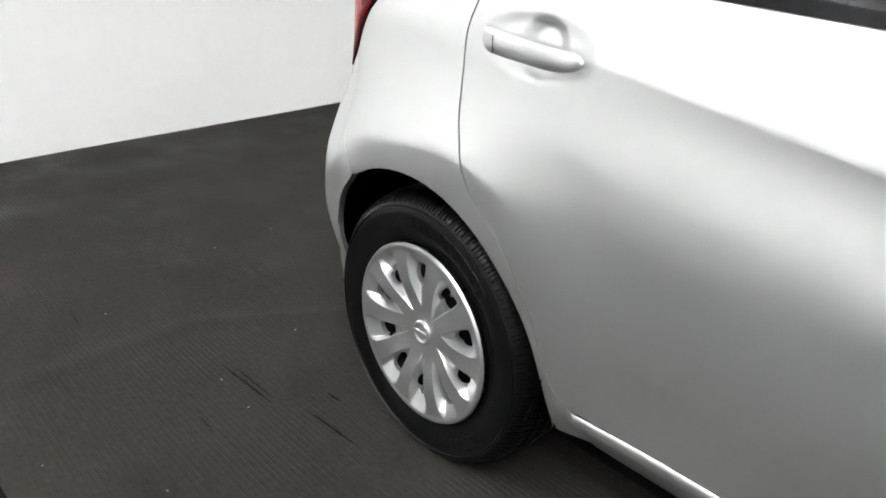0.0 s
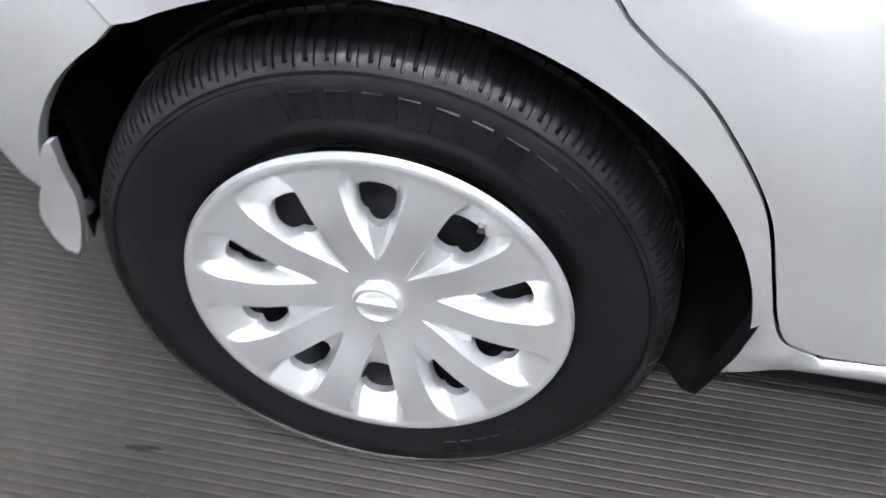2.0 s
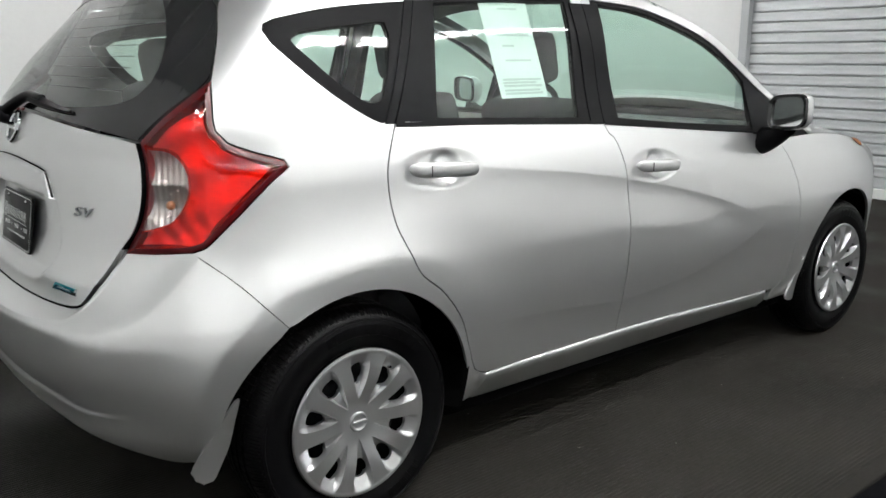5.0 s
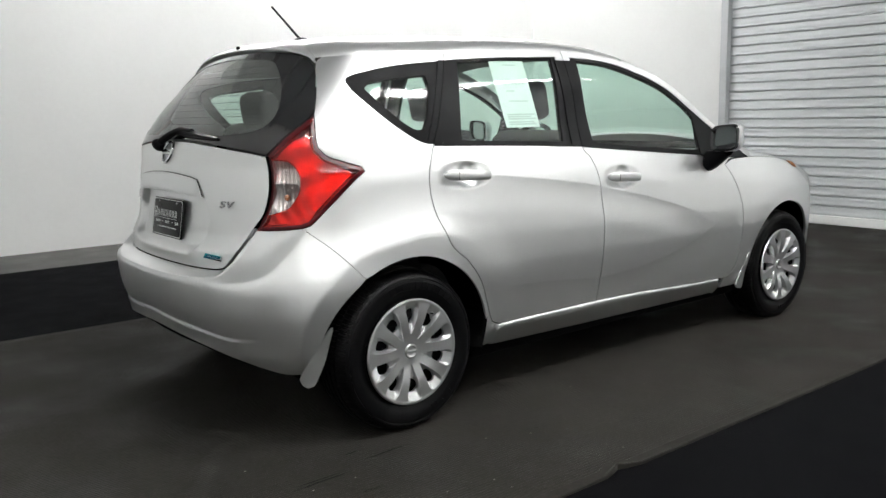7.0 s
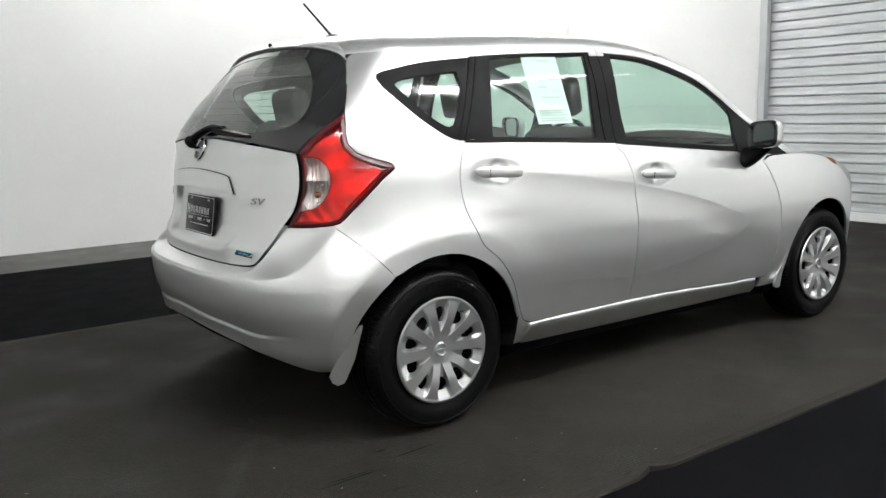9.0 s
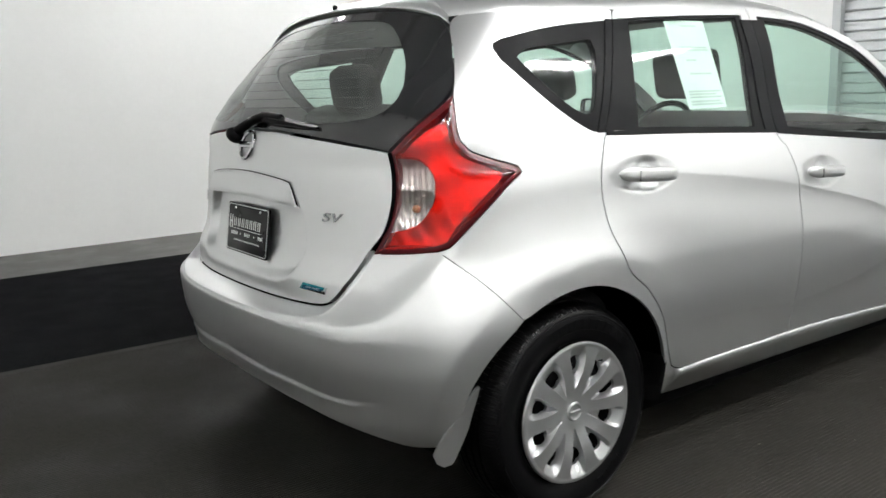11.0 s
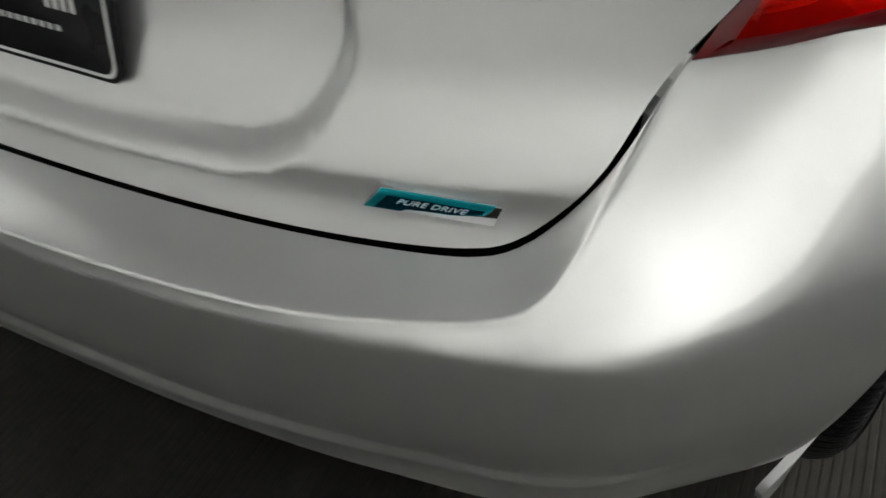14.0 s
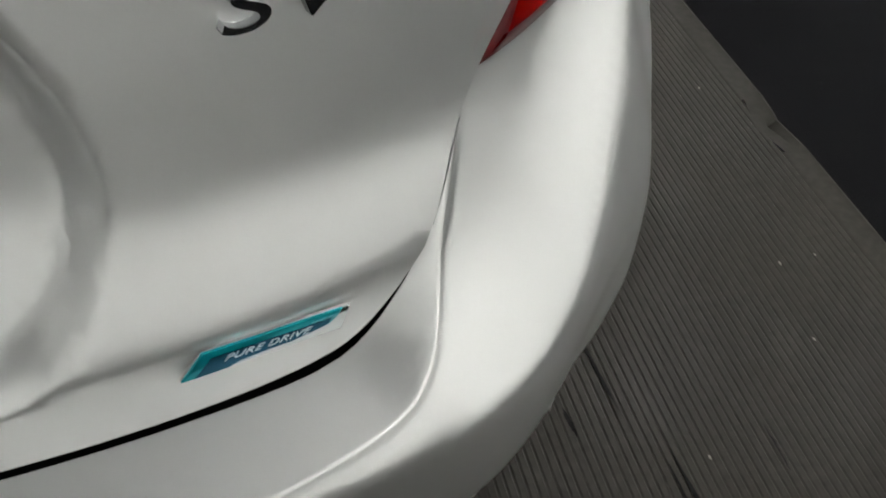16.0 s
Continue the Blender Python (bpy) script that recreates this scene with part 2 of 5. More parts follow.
def sheet(name, outline, lift, holes=(), step=0.03, fold=0.012, offset=0.0, side=1, extra=()):
    """A pressed panel: a flat outline with holes, meshed and laid on the surface lift(u, v), its edges folded in.
    side -1 mirrors it to the other flank."""
    loops = [list(outline), *[list(h) for h in holes]]
    pts, edges = [], []
    for lp in loops:
        s = len(pts)
        pts += lp
        edges += [(s + i, s + (i + 1) % len(lp)) for i in range(len(lp))]
    rim = len(pts)
    lo, hi = np.min(outline, 0), np.max(outline, 0)
    gu, gv = np.meshgrid(np.arange(lo[0], hi[0], step), np.arange(lo[1], hi[1], step))
    gu[1::2] += step / 2
    g = np.stack([gu.ravel(), gv.ravel()], 1)
    keep = inside(outline, g) & (away(outline, g) > step * 0.45)
    for h in holes:
        keep &= ~inside(h, g) & (away(h, g) > step * 0.45)
    g = g[keep]
    if len(extra):
        e = np.array(extra)
        e = e[inside(outline, e) & (away(outline, e) > 0.0025)]
        g = np.array([q for q in g if np.min(np.hypot(*(e - q).T)) > step * 0.5] + [tuple(q) for q in e])
    pts += [tuple(q) for q in g]
    from_cdt = geometry.delaunay_2d_cdt([Vector(p) for p in pts], edges, [], 0, 1e-7)
    flat, tris = [tuple(v) for v in from_cdt[0]], [tuple(t) for t in from_cdt[2]]
    mid = np.array([np.mean([flat[i] for i in t], 0) for t in tris])
    ok = inside(outline, mid)
    for h in holes:
        ok &= ~inside(h, mid)
    tris = [t for t, k in zip(tris, ok) if k]

    def at(u, v):
        p, e = Vector(lift(u, v)), 2e-3
        du, dv = Vector(lift(u + e, v)) - Vector(lift(u - e, v)), Vector(lift(u, v + e)) - Vector(lift(u, v - e))
        nrm = du.cross(dv)
        return p, nrm.normalized() if nrm.length > 1e-12 else Vector((0, -1, 0))

    used = sorted({i for t in tris for i in t})
    back = {i: k for k, i in enumerate(used)}
    spots = [at(*flat[i]) for i in used]
    tris = [tuple(back[i] for i in t) for t in tris]
    count = {}
    for t in tris:
        for a, b in ((t[0], t[1]), (t[1], t[2]), (t[2], t[0])):
            count.setdefault((min(a, b), max(a, b)), []).append((a, b))
    border = [d[0] for d in count.values() if len(d) == 1]
    verts = [p + n * offset for p, n in spots]
    # outward is away from the car's middle
    c = spots[len(spots) // 2]
    flip = c[1].dot(c[0] - Vector((1.3, 0, 0.7))) < 0
    norms = [-n if flip else n for _, n in spots]
    if flip:
        verts = [p - n * offset for p, n in spots]
    t0 = tris[0]
    turn = (verts[t0[1]] - verts[t0[0]]).cross(verts[t0[2]] - verts[t0[0]]).dot(norms[t0[0]]) < 0
    faces = [tuple(reversed(t)) if turn else t for t in tris]
    top = len(faces)
    if fold:
        low = {}
        for a, b in border:
            for i in (a, b):
                if i not in low:
                    low[i] = len(verts)
                    verts.append(verts[i] - norms[i] * fold)
        for a, b in border:
            faces.append((a, b, low[b], low[a]) if turn else (b, a, low[a], low[b]))
    if side < 0:
        verts = [Vector((v.x, -v.y, v.z)) for v in verts]
        norms = [Vector((n.x, -n.y, n.z)) for n in norms]
        faces = [tuple(reversed(t)) for t in faces]
    me = bpy.data.meshes.new(name)
    me.from_pydata([tuple(v) for v in verts], [], faces)
    me.shade_smooth()
    split = []
    for k, poly in enumerate(me.polygons):
        for i in poly.vertices:
            split.append(tuple(norms[i]) if k < top else tuple(poly.normal))
    me.normals_split_custom_set(split)
    return me


def lofted(name, rows, closed=False, angle=0.6):
    """A surface through rows of points of equal length."""
    m = len(rows[0])
    verts = [tuple(p) for r in rows for p in r]
    faces = [(i * m + j, i * m + (j + 1) % m, (i + 1) * m + (j + 1) % m, (i + 1) * m + j)
             for i in range(len(rows) - 1) for j in range(m if closed else m - 1)]
    me = bpy.data.meshes.new(name)
    me.from_pydata(verts, [], faces)
    return shade(me, angle)


def tube(name, path, radius, sides=10, angle=0.8):
    """A rod along points; radius may be a list."""
    path = [Vector(p) for p in path]
    rows = []
    for i, p in enumerate(path):
        d = (path[min(i + 1, len(path) - 1)] - path[max(i - 1, 0)]).normalized()
        a = d.orthogonal().normalized() if i == 0 else (a - d * a.dot(d)).normalized()
        b, r = d.cross(a), radius[i] if isinstance(radius, (list, tuple)) else radius
        rows.append([p + (a * math.cos(2 * math.pi * k / sides) + b * math.sin(2 * math.pi * k / sides)) * r for k in range(sides)])
    me = lofted(name, rows, True, angle)
    bm = bmesh.new()
    bm.from_mesh(me)
    bmesh.ops.holes_fill(bm, edges=[e for e in bm.edges if e.is_boundary], sides=0)
    bmesh.ops.recalc_face_normals(bm, faces=bm.faces)
    bm.to_mesh(me)
    bm.free()
    return shade(me, angle)


def plate(name, outline, m, thick=0.003, bevel=0.0):
    """A flat piece of the outline (x, y), standing out thick along z, laid by the matrix m."""
    bm = bmesh.new()
    base = [bm.verts.new((x, y, 0)) for x, y in outline]
    face = bm.faces.new(base)
    made = bmesh.ops.extrude_face_region(bm, geom=[face])
    up = [g for g in made["geom"] if isinstance(g, bmesh.types.BMVert)]
    bmesh.ops.translate(bm, verts=up, vec=(0, 0, thick))
    bmesh.ops.recalc_face_normals(bm, faces=bm.faces)
    if bevel:
        tops = [e for e in bm.edges if all(v in up for v in e.verts)]
        bmesh.ops.bevel(bm, geom=tops, offset=bevel, segments=2, affect="EDGES", profile=0.5)
    bmesh.ops.transform(bm, matrix=m, verts=bm.verts)
    return mesh_of(bm, name, 0.5)


def lettering(name, text, size, m, thick=0.0008, slant=0.0, space=1.0):
    """A word in the built-in font as a mesh, centred on the matrix m."""
    curve = bpy.data.curves.new(name, "FONT")
    curve.body, curve.size, curve.extrude, curve.shear, curve.space_character = text, size, thick, slant, space
    curve.align_x, curve.align_y = "CENTER", "CENTER"
    ob = new(name, curve)
    me = bpy.data.meshes.new_from_object(ob.evaluated_get(bpy.context.evaluated_depsgraph_get()))
    bpy.data.objects.remove(ob)
    me.transform(m)
    return me


def fitted(p, n, up=(0, 0, 1)):
    """A matrix at p whose z is n and whose y is near up."""
    n = Vector(n).normalized()
    x = Vector(up).cross(n).normalized()
    y = n.cross(x)
    return Matrix(((x.x, y.x, n.x, p[0]), (x.y, y.y, n.y, p[1]), (x.z, y.z, n.z, p[2]), (0, 0, 0, 1)))

# ---- body surface: half-width by height, rear depth by height, plan corner ----
def smooth(e0, e1, v):
    t = min(1.0, max(0.0, (v - e0) / (e1 - e0)))
    return t * t * (3 - 2 * t)


def spline(table, v):
    """A smooth curve through (position, value) pairs, flat beyond its ends."""
    if v <= table[0][0]:
        return table[0][1]
    if v >= table[-1][0]:
        return table[-1][1]
    i = max(k for k in range(len(table) - 1) if table[k][0] <= v)
    (x0, y0), (x1, y1) = table[i], table[i + 1]
    def slope(k):
        if k == 0 or k == len(table) - 1:
            a, b = (0, 1) if k == 0 else (-2, -1)
            return (table[b][1] - table[a][1]) / (table[b][0] - table[a][0])
        d0 = (table[k][1] - table[k - 1][1]) / (table[k][0] - table[k - 1][0])
        d1 = (table[k + 1][1] - table[k][1]) / (table[k + 1][0] - table[k][0])
        return 0.0 if d0 * d1 <= 0 else 2 * d0 * d1 / (d0 + d1)
    h = x1 - x0
    t = (v - x0) / h
    return (y0 * (1 + 2 * t) * (1 - t) ** 2 + slope(i) * h * t * (1 - t) ** 2
            + y1 * t * t * (3 - 2 * t) + slope(i + 1) * h * t * t * (t - 1))


WIDTH = [(0.15, 0.74), (0.25, 0.79), (0.33, 0.818), (0.45, 0.834), (0.6, 0.846), (0.7, 0.846), (0.8, 0.84), (0.9, 0.829),
         (0.945, 0.822), (1.0, 0.806), (1.07, 0.78), (1.2, 0.732), (1.4, 0.65), (1.47, 0.615)]
BUMPER = [(0.2, 0.52), (0.25, 0.585), (0.3, 0.632), (0.345, 0.653), (0.375, 0.655), (0.43, 0.674), (0.5, 0.694), (0.57, 0.7),
          (0.6, 0.701), (0.613, 0.698), (0.625, 0.691), (0.65, 0.676), (0.7, 0.645), (0.74, 0.625), (0.79, 0.606), (0.85, 0.598)]
GATE = [(0.6, 0.624), (0.65, 0.6275), (0.69, 0.6305), (0.709, 0.6315), (0.718, 0.6285), (0.78, 0.604), (0.87, 0.592), (0.96, 0.585), (1.03, 0.573), (1.08, 0.555),
        (1.2, 0.47), (1.32, 0.368), (1.42, 0.275), (1.48, 0.21)]
FLANK = BUMPER[:-1] + GATE[6:]
SOFT = BUMPER[:7] + [(0.57, 0.695), (0.62, 0.683), (0.7, 0.646)] + BUMPER[13:-1] + GATE[6:]
SQUARE = [(0.62, 2.7), (0.8, 2.45), (1.0, 2.5), (1.1, 2.9), (1.2, 3.0), (1.31, 2.6), (1.42, 2.1)]
PLAN = [(-0.1, 0.995), (0.3, 1.0), (1.9, 1.0), (2.3, 0.997), (2.7, 0.975), (2.95, 0.91), (3.15, 0.79), (3.3, 0.62), (3.38, 0.5)]


def half_width(x, z):
    wedge = 0.07 * (min(2.2, max(0.2, x)) - 0.2) * smooth(0.55, 0.85, z) * (1 - smooth(1.1, 1.35, z))
    w = spline(WIDTH, z + wedge) * spline(PLAN, x)
    for cx in (0.0, 2.6):
        r = math.hypot(x - cx, z - 0.31)
        w += 0.009 * (1 - smooth(0.43, 0.62, r)) * smooth(0.25, 0.4, z)
    return w


def corner(theta, z, depth):
    """A point of the rear plan contour: theta 0 abeam of the rear axle, pi/2 on the centre line."""
    w, a, n = half_width(0.0, z), spline(depth, z), spline(SQUARE, z)
    if depth is FLANK and theta < 0.9:
        a += (spline(SOFT, z) - a) * (1 - smooth(0.62, 0.9, theta))
    r = ((math.cos(theta) / w) ** n + (math.sin(theta) / a) ** n) ** (-1 / n)
    x = -r * math.sin(theta)
    flare = half_width(max(x, -0.62), z) - half_width(0.0, z) if theta < 1.2 else 0.0
    return x, r * math.cos(theta) + flare * math.cos(theta) ** 2 


K = 0.8
# pressed lines: the belt crease, the facet edge round the bumper corner, the bumper's skirt, the foot of the doors
BELT = [(-0.2, 1.006), (-0.15, 1.0), (0.127, 0.976), (0.516, 0.934), (0.869, 0.888), (1.2, 0.826), (1.49, 0.76), (1.73, 0.685), (1.95, 0.6)]
CORNER = [(-1.3, 0.611), (-0.88, 0.612), (-0.75, 0.612), (-0.66, 0.615), (-0.6, 0.621), (-0.55, 0.631), (-0.5, 0.66), (-0.465, 0.692), (-0.43, 0.727), (-0.4, 0.76), (-0.37, 0.795), (-0.3, 0.87)]
SKIRT = [(-1.3, 0.458), (-1.2, 0.455), (-1.04, 0.447), (-0.88, 0.438), (-0.76, 0.424), (-0.66, 0.416), (-0.54, 0.416)]
FOOT = [(0.4, 0.5), (0.52, 0.49), (0.7, 0.48), (0.9, 0.462), (1.05, 0.45), (1.2, 0.455), (1.4, 0.472), (1.6, 0.508), (1.8, 0.565), (2.0, 0.66)]


def dip(u, slope, length):
    """How far a panel falls back at u beside a pressed line: steep at the line, then easing out again."""
    t = u / length
    return slope * length * t * (1 - t) ** 2 if 0 < t < 1 else 0.0


def settle(u, deep, a, b):
    """A surface that falls back by deep over the length a beyond a line, then comes out again over b."""
    t = min(1.0, max(0.0, u / a))
    return deep * (1 - (1 - t) ** 2) * (1 - smooth(a, a + b, u)) if u > 0 else 0.0


def flare_shift(s):
    """The ring of the flare stands a little ahead of the wheel on its door side."""
    return 0.085 * smooth(-0.25, 0.08, s)


def pressed(s, z):
    out = 0.0
    if -0.16 < s < 2.0:
        out -= dip(spline(BELT, s) - z, 0.19, 0.16) * smooth(0.0, 0.3, s) * (1 - smooth(1.5, 1.95, s))
    if -0.72 < s < 0.45:
        # the flare round the wheel opening
        u = math.hypot((s - flare_shift(s)) * 1.03, z - 0.305) - FLARE
        u = math.hypot(max(0.0, u + 0.006), 0.012) - 0.012
        k = smooth(-0.7, -0.46, s) * (1 - smooth(0.08, 0.4, s)) * smooth(0.25, 0.4, z)
        out -= settle(u, 0.019, 0.125, 0.32) * k
    if s < -0.28:
        # the facet over the bumper corner, below the lamp
        k = smooth(-0.95, -0.62, s) * (1 - smooth(-0.38, -0.29, s)) * (1 - smooth(0.86, 1.06, z))
        out -= settle(z - spline(CORNER, s), 0.0145, 0.085, 0.6) * k
        u = z - spline(CORNER, s)
        out += 0.02 * smooth(-0.82, -0.6, s) * (1 - smooth(-0.42, -0.29, s)) * smooth(0.24, 0.4, z) * (1 - smooth(-0.03, 0.09, u))
    if s < -0.45 and z < 0.56:
        u = z - spline(SKIRT, s)
        k = 1 - smooth(-0.68, -0.5, s)
        out += (0.007 * (1 - smooth(-0.018, 0.0, u)) - (0.004 * math.exp(-u / 0.02) if u > 0 else 0.004)) * k
    if 0.42 < s < 2.0:
        out -= dip(spline(FOOT, s) - z, 0.13, 0.2) * smooth(0.42, 0.6, s) * (1 - smooth(1.8, 2.0, s))
    return out


FLARE = 0.437


def skin(s, z, depth=FLANK):
    """The right-hand skin: s is x ahead of the rear axle, and K times minus the corner angle behind it."""
    out = pressed(s, z) if depth is FLANK else 0.0
    if s >= 0:
        return s, -half_width(s, z) - out, z
    x, y = corner(min(-s / K, math.pi / 2), z, depth)
    c = -s / K
    return x - out * math.sin(c), -y - out * math.cos(c), z


def along(line, s0, s1, gap=0.008, rows=(-0.03, -0.018, -0.01, -0.005, 0.0, 0.005, 0.01, 0.018, 0.03)):
    """Mesh points beside a pressed line, closest at the line itself."""
    return [(s + (gap / 2 if k % 2 else 0.0), spline(line, s) + d) for k, d in enumerate(rows) for s in np.arange(s0, s1, gap)]

# ---- room ----
def round_arch(s0, s1):
    """Mesh points on the flare round the rear wheel opening."""
    out = []
    for k, d in enumerate((-0.01, 0.0, 0.01, 0.02, 0.03, 0.042, 0.055, 0.07, 0.085)):
        for a in np.arange(-0.3, 3.5, 0.022):
            c = (FLARE + d) * math.cos(a + 0.011 * (k % 2)) / 1.03
            p = (c + flare_shift(c + 0.05), 0.305 + (FLARE + d) * math.sin(a + 0.011 * (k % 2)))
            if s0 < p[0] < s1:
                out.append(p)
    return out


def room():
    x0, x1, y0, y1, top = -2.82, 6.55, -4.25, 5.15, 4.4
    bm = box(bmesh.new(), x0 - 0.3, x1 + 0.3, y0 - 0.3, y1 + 0.3, -0.3, -0.012)
    tagged(part("floor", bm, CONCRETE, None), "grey stained concrete floor slab", "floor", kind="structure")
    for name, b in (("wall_left", (x0 - 0.2, x1 + 0.2, y1, y1 + 0.2)), ("wall_rear", (x0 - 0.2, x0, y0, y1)), ("wall_right", (x0 - 0.2, x1 + 0.2, y0 - 0.2, y0))):
        tagged(part(name, box(bmesh.new(), *b, -0.05, top), WALL, None), "plain white painted wall", "wall", kind="structure")
    # the front wall with its opening for the roller shutter
    bm = bmesh.new()
    jamb, other, head = 2.15, -2.3, 3.4
    box(bm, x1, x1 + 0.2, jamb, y1, -0.05, top)
    box(bm, x1, x1 + 0.2, y0, other, -0.05, top)
    box(bm, x1, x1 + 0.2, other, jamb, head, top)
    tagged(part("wall_front", bm, WALL, None), "white painted wall round the roller shutter", "wall", kind="structure")
    bm = box(bmesh.new(), x0, x1, y0, y1, top, top + 0.2)
    for k in range(9):
        y = y0 + 0.7 + k * 1.3
        box(bm, x0, x1, y - 0.05, y + 0.05, top - 0.22, top + 0.01)
    tagged(part("ceiling", bm, CEILING, None), "dark ceiling with steel beams", "ceiling", kind="structure")
    # roller shutter: a guide rail, interlocking curved slats, a bottom bar
    door = thing("roller_shutter", "closed grey galvanised roller shutter of interlocking slats", "shutter")
    for y in (jamb, other):
        s = 1 if y == jamb else -1
        rail = bmesh.new()
        box(rail, x1 - 0.06, x1 + 0.04, y - 0.05 if s > 0 else y - 0.035, y + 0.035 if s > 0 else y + 0.05, 0, head, 0.004)
        part("guide_rail", rail, SHUTTER, door)
    prof = [(0.0, 0.0), (-0.012, 0.001), (-0.0145, 0.004), (-0.015, 0.012), (-0.0138, 0.03), (-0.0122, 0.032), (-0.0115, 0.06), (-0.0095, 0.084), (-0.007, 0.09), (0.0, 0.0925), (0.004, 0.098)]
    rows = [[(x1 + 0.02 + dx, y, dz) for dx, dz in prof] for y in (other + 0.01, jamb - 0.01)]
    slat = lofted("slat", rows, angle=0.9)
    for k in range(34):
        ob = part("slat", slat, SHUTTER, door)
        ob.location.z = 0.09 + k * 0.098
    part("bottom_bar", box(bmesh.new(), x1 - 0.02, x1 + 0.04, other + 0.01, jamb - 0.01, 0.0, 0.09, 0.006), WALL, door, "pale painted bottom bar")
    # floor coverings
    bm = bmesh.new()
    box(bm, x0, x1, y0, -1.35, -0.012, -0.004)
    box(bm, x0, x1, 1.6, 4.1, -0.012, -0.004)
    tagged(part("carpet", bm, CARPET, None), "black carpet laid beside the ribbed mat", "carpet", kind="structure")
    ribbed_mat(x0 + 0.02, x1 - 0.02)


def ribbed_mat(x0, x1):
    """A corrugated rubber runner: raised ribs along the car with narrow grooves, a plain margin, gentle waves."""
    a, b, pitch, deep = -1.585, 1.755, 0.0143, 0.0012
    prof = [(a, -0.008), (a + 0.001, 0.004), (a + 0.006, 0.005), (a + 0.022, 0.0015), (a + 0.05, 0.0005)]
    y = a + 0.055
    while y < b - 0.06:
        prof += [(y, 0.0), (y + 0.0028, -deep), (y + 0.0042, -deep), (y + 0.0056, 0.0)]
        y += pitch
    prof += [(b - 0.05, 0.0005), (b - 0.004, 0.0005), (b, -0.008)]
    xs = [x0, -2.4, -2.0, -1.6, -1.2, -1.0] + [-0.96 + 0.02 * k for k in range(20)] + [-0.5, -0.2, 0.1, 0.22, 0.27, 0.3, 0.33, 0.4, 0.6, 0.9, 1.3, 1.7, 2.2, 2.8, 3.4, 4.2, 5.0, x1]
    rows = []
    for x in xs:
        wave = lambda q: 0.0045 * math.exp(-((x + 0.87 - 0.62 * max(0.0, q + 0.95)) / 0.04) ** 2) * smooth(-0.45, -0.6, q)
        nick = math.exp(-((x - 0.3) / 0.04) ** 2)
        rows.append([(x + 0.02 * math.sin(q * 1.9), q + (0.025 * nick if i < 5 else 0.0), h + wave(q) + (0.012 * nick if i in (1, 2) else 0.0)) for i, (q, h) in enumerate(prof)])
    mat = part("floor_mat", lofted("floor_mat", rows, angle=0.4), MAT, None)
    tagged(mat, "dark grey ribbed rubber mat laid under the car", "mat", kind="structure")
    # bits of grit and scratches on the mat
    rng = random.Random(7)
    bm = bmesh.new()
    for k in range(34):
        x, y, r = rng.uniform(-1.6, 2.6), rng.uniform(-1.5, -0.3), rng.uniform(0.0008, 0.0032)
        turn = rng.uniform(0, 3.1)
        m = Matrix.LocRotScale((x, y, 0.001), Euler((0, 0, turn)), (r * rng.uniform(1, 3), r, 0.001))
        bmesh.ops.create_icosphere(bm, subdivisions=1, radius=1, matrix=m)
    tagged(part("floor_grit", bm, GRIT, None), "scattered pale crumbs of grit on the mat", "grit", kind="stuff")


def scuffs():
    """Thin dark rubbed lines on the mat beside the rear wheel."""
    bm = bmesh.new()
    rng = random.Random(3)
    for (xa, ya), (xb, yb), w in (((-0.62, -0.995), (-0.38, -0.985), 0.009), ((-0.59, -0.975), (-0.4, -0.972), 0.006), ((-0.3, -0.935), (-0.1, -0.92), 0.009),
                                  ((-0.45, -1.147), (-0.37, -1.147), 0.004), ((-0.33, -0.855), (-0.28, -0.85), 0.012), ((0.3, -1.1), (0.42, -1.13), 0.004), ((-1.2, -1.2), (-1.05, -1.22), 0.004)):
        left, right = [], []
        for k in range(13):
            t = k / 12
            x, y = xa + (xb - xa) * t, ya + (yb - ya) * t + rng.uniform(-0.001, 0.001)
            h = w * math.sin(math.pi * (0.06 + 0.88 * t)) * rng.uniform(0.5, 1.0)
            left.append(bm.verts.new((x, y + h / 2, 0.0012)))
            right.append(bm.verts.new((x, y - h / 2, 0.0012)))
        for k in range(12):
            bm.faces.new((left[k], right[k], right[k + 1], left[k + 1]))
    bmesh.ops.recalc_face_normals(bm, faces=bm.faces)
    tagged(part("mat_scuffs", bm, SCUFF, None), "thin black rubbed lines on the rubber mat", "scuffs", kind="stuff")


def lamps():
    """Rows of long fluorescent fittings under the ceiling."""
    first = None
    for y in (-3.55, -2.25, 4.25):
        for x in {-3.55: (-1.4, 0.2, 1.8, 3.4, 5.0), -2.25: (0.2, 1.8), 4.25: (0.8, 2.0, 3.2, 4.4, 5.6)}[y]:
            if first is None:
                first = thing("ceiling_lamp", "white fluorescent batten under the dark ceiling", "lamp", "ceiling lamps")
                body = box(bmesh.new(), -0.75, 0.75, -0.1, 0.1, 0.0, 0.07, 0.01)
                part("lamp_body", body, WALL, first)
                for k in (-0.045, 0.045):
                    part("lamp_tube", tube("lamp_tube", [(-0.72, k, -0.025), (0.72, k, -0.025)], 0.019), TUBE, first)
                first.location = (x, y, 4.11)
            else:
                copy_thing(first, pose(x, y, 4.11))


room()
scuffs()
lamps()

def theta_of_y(y, z, depth):
    """The skin parameter of the point |y| off the centre line on the rear contour."""
    lo, hi = 0.0, math.pi / 2
    for _ in range(40):
        mid = (lo + hi) / 2
        lo, hi = (mid, hi) if corner(mid, z, depth)[1] > abs(y) else (lo, mid)
    return -K * lo


REAR = -K * math.pi / 2

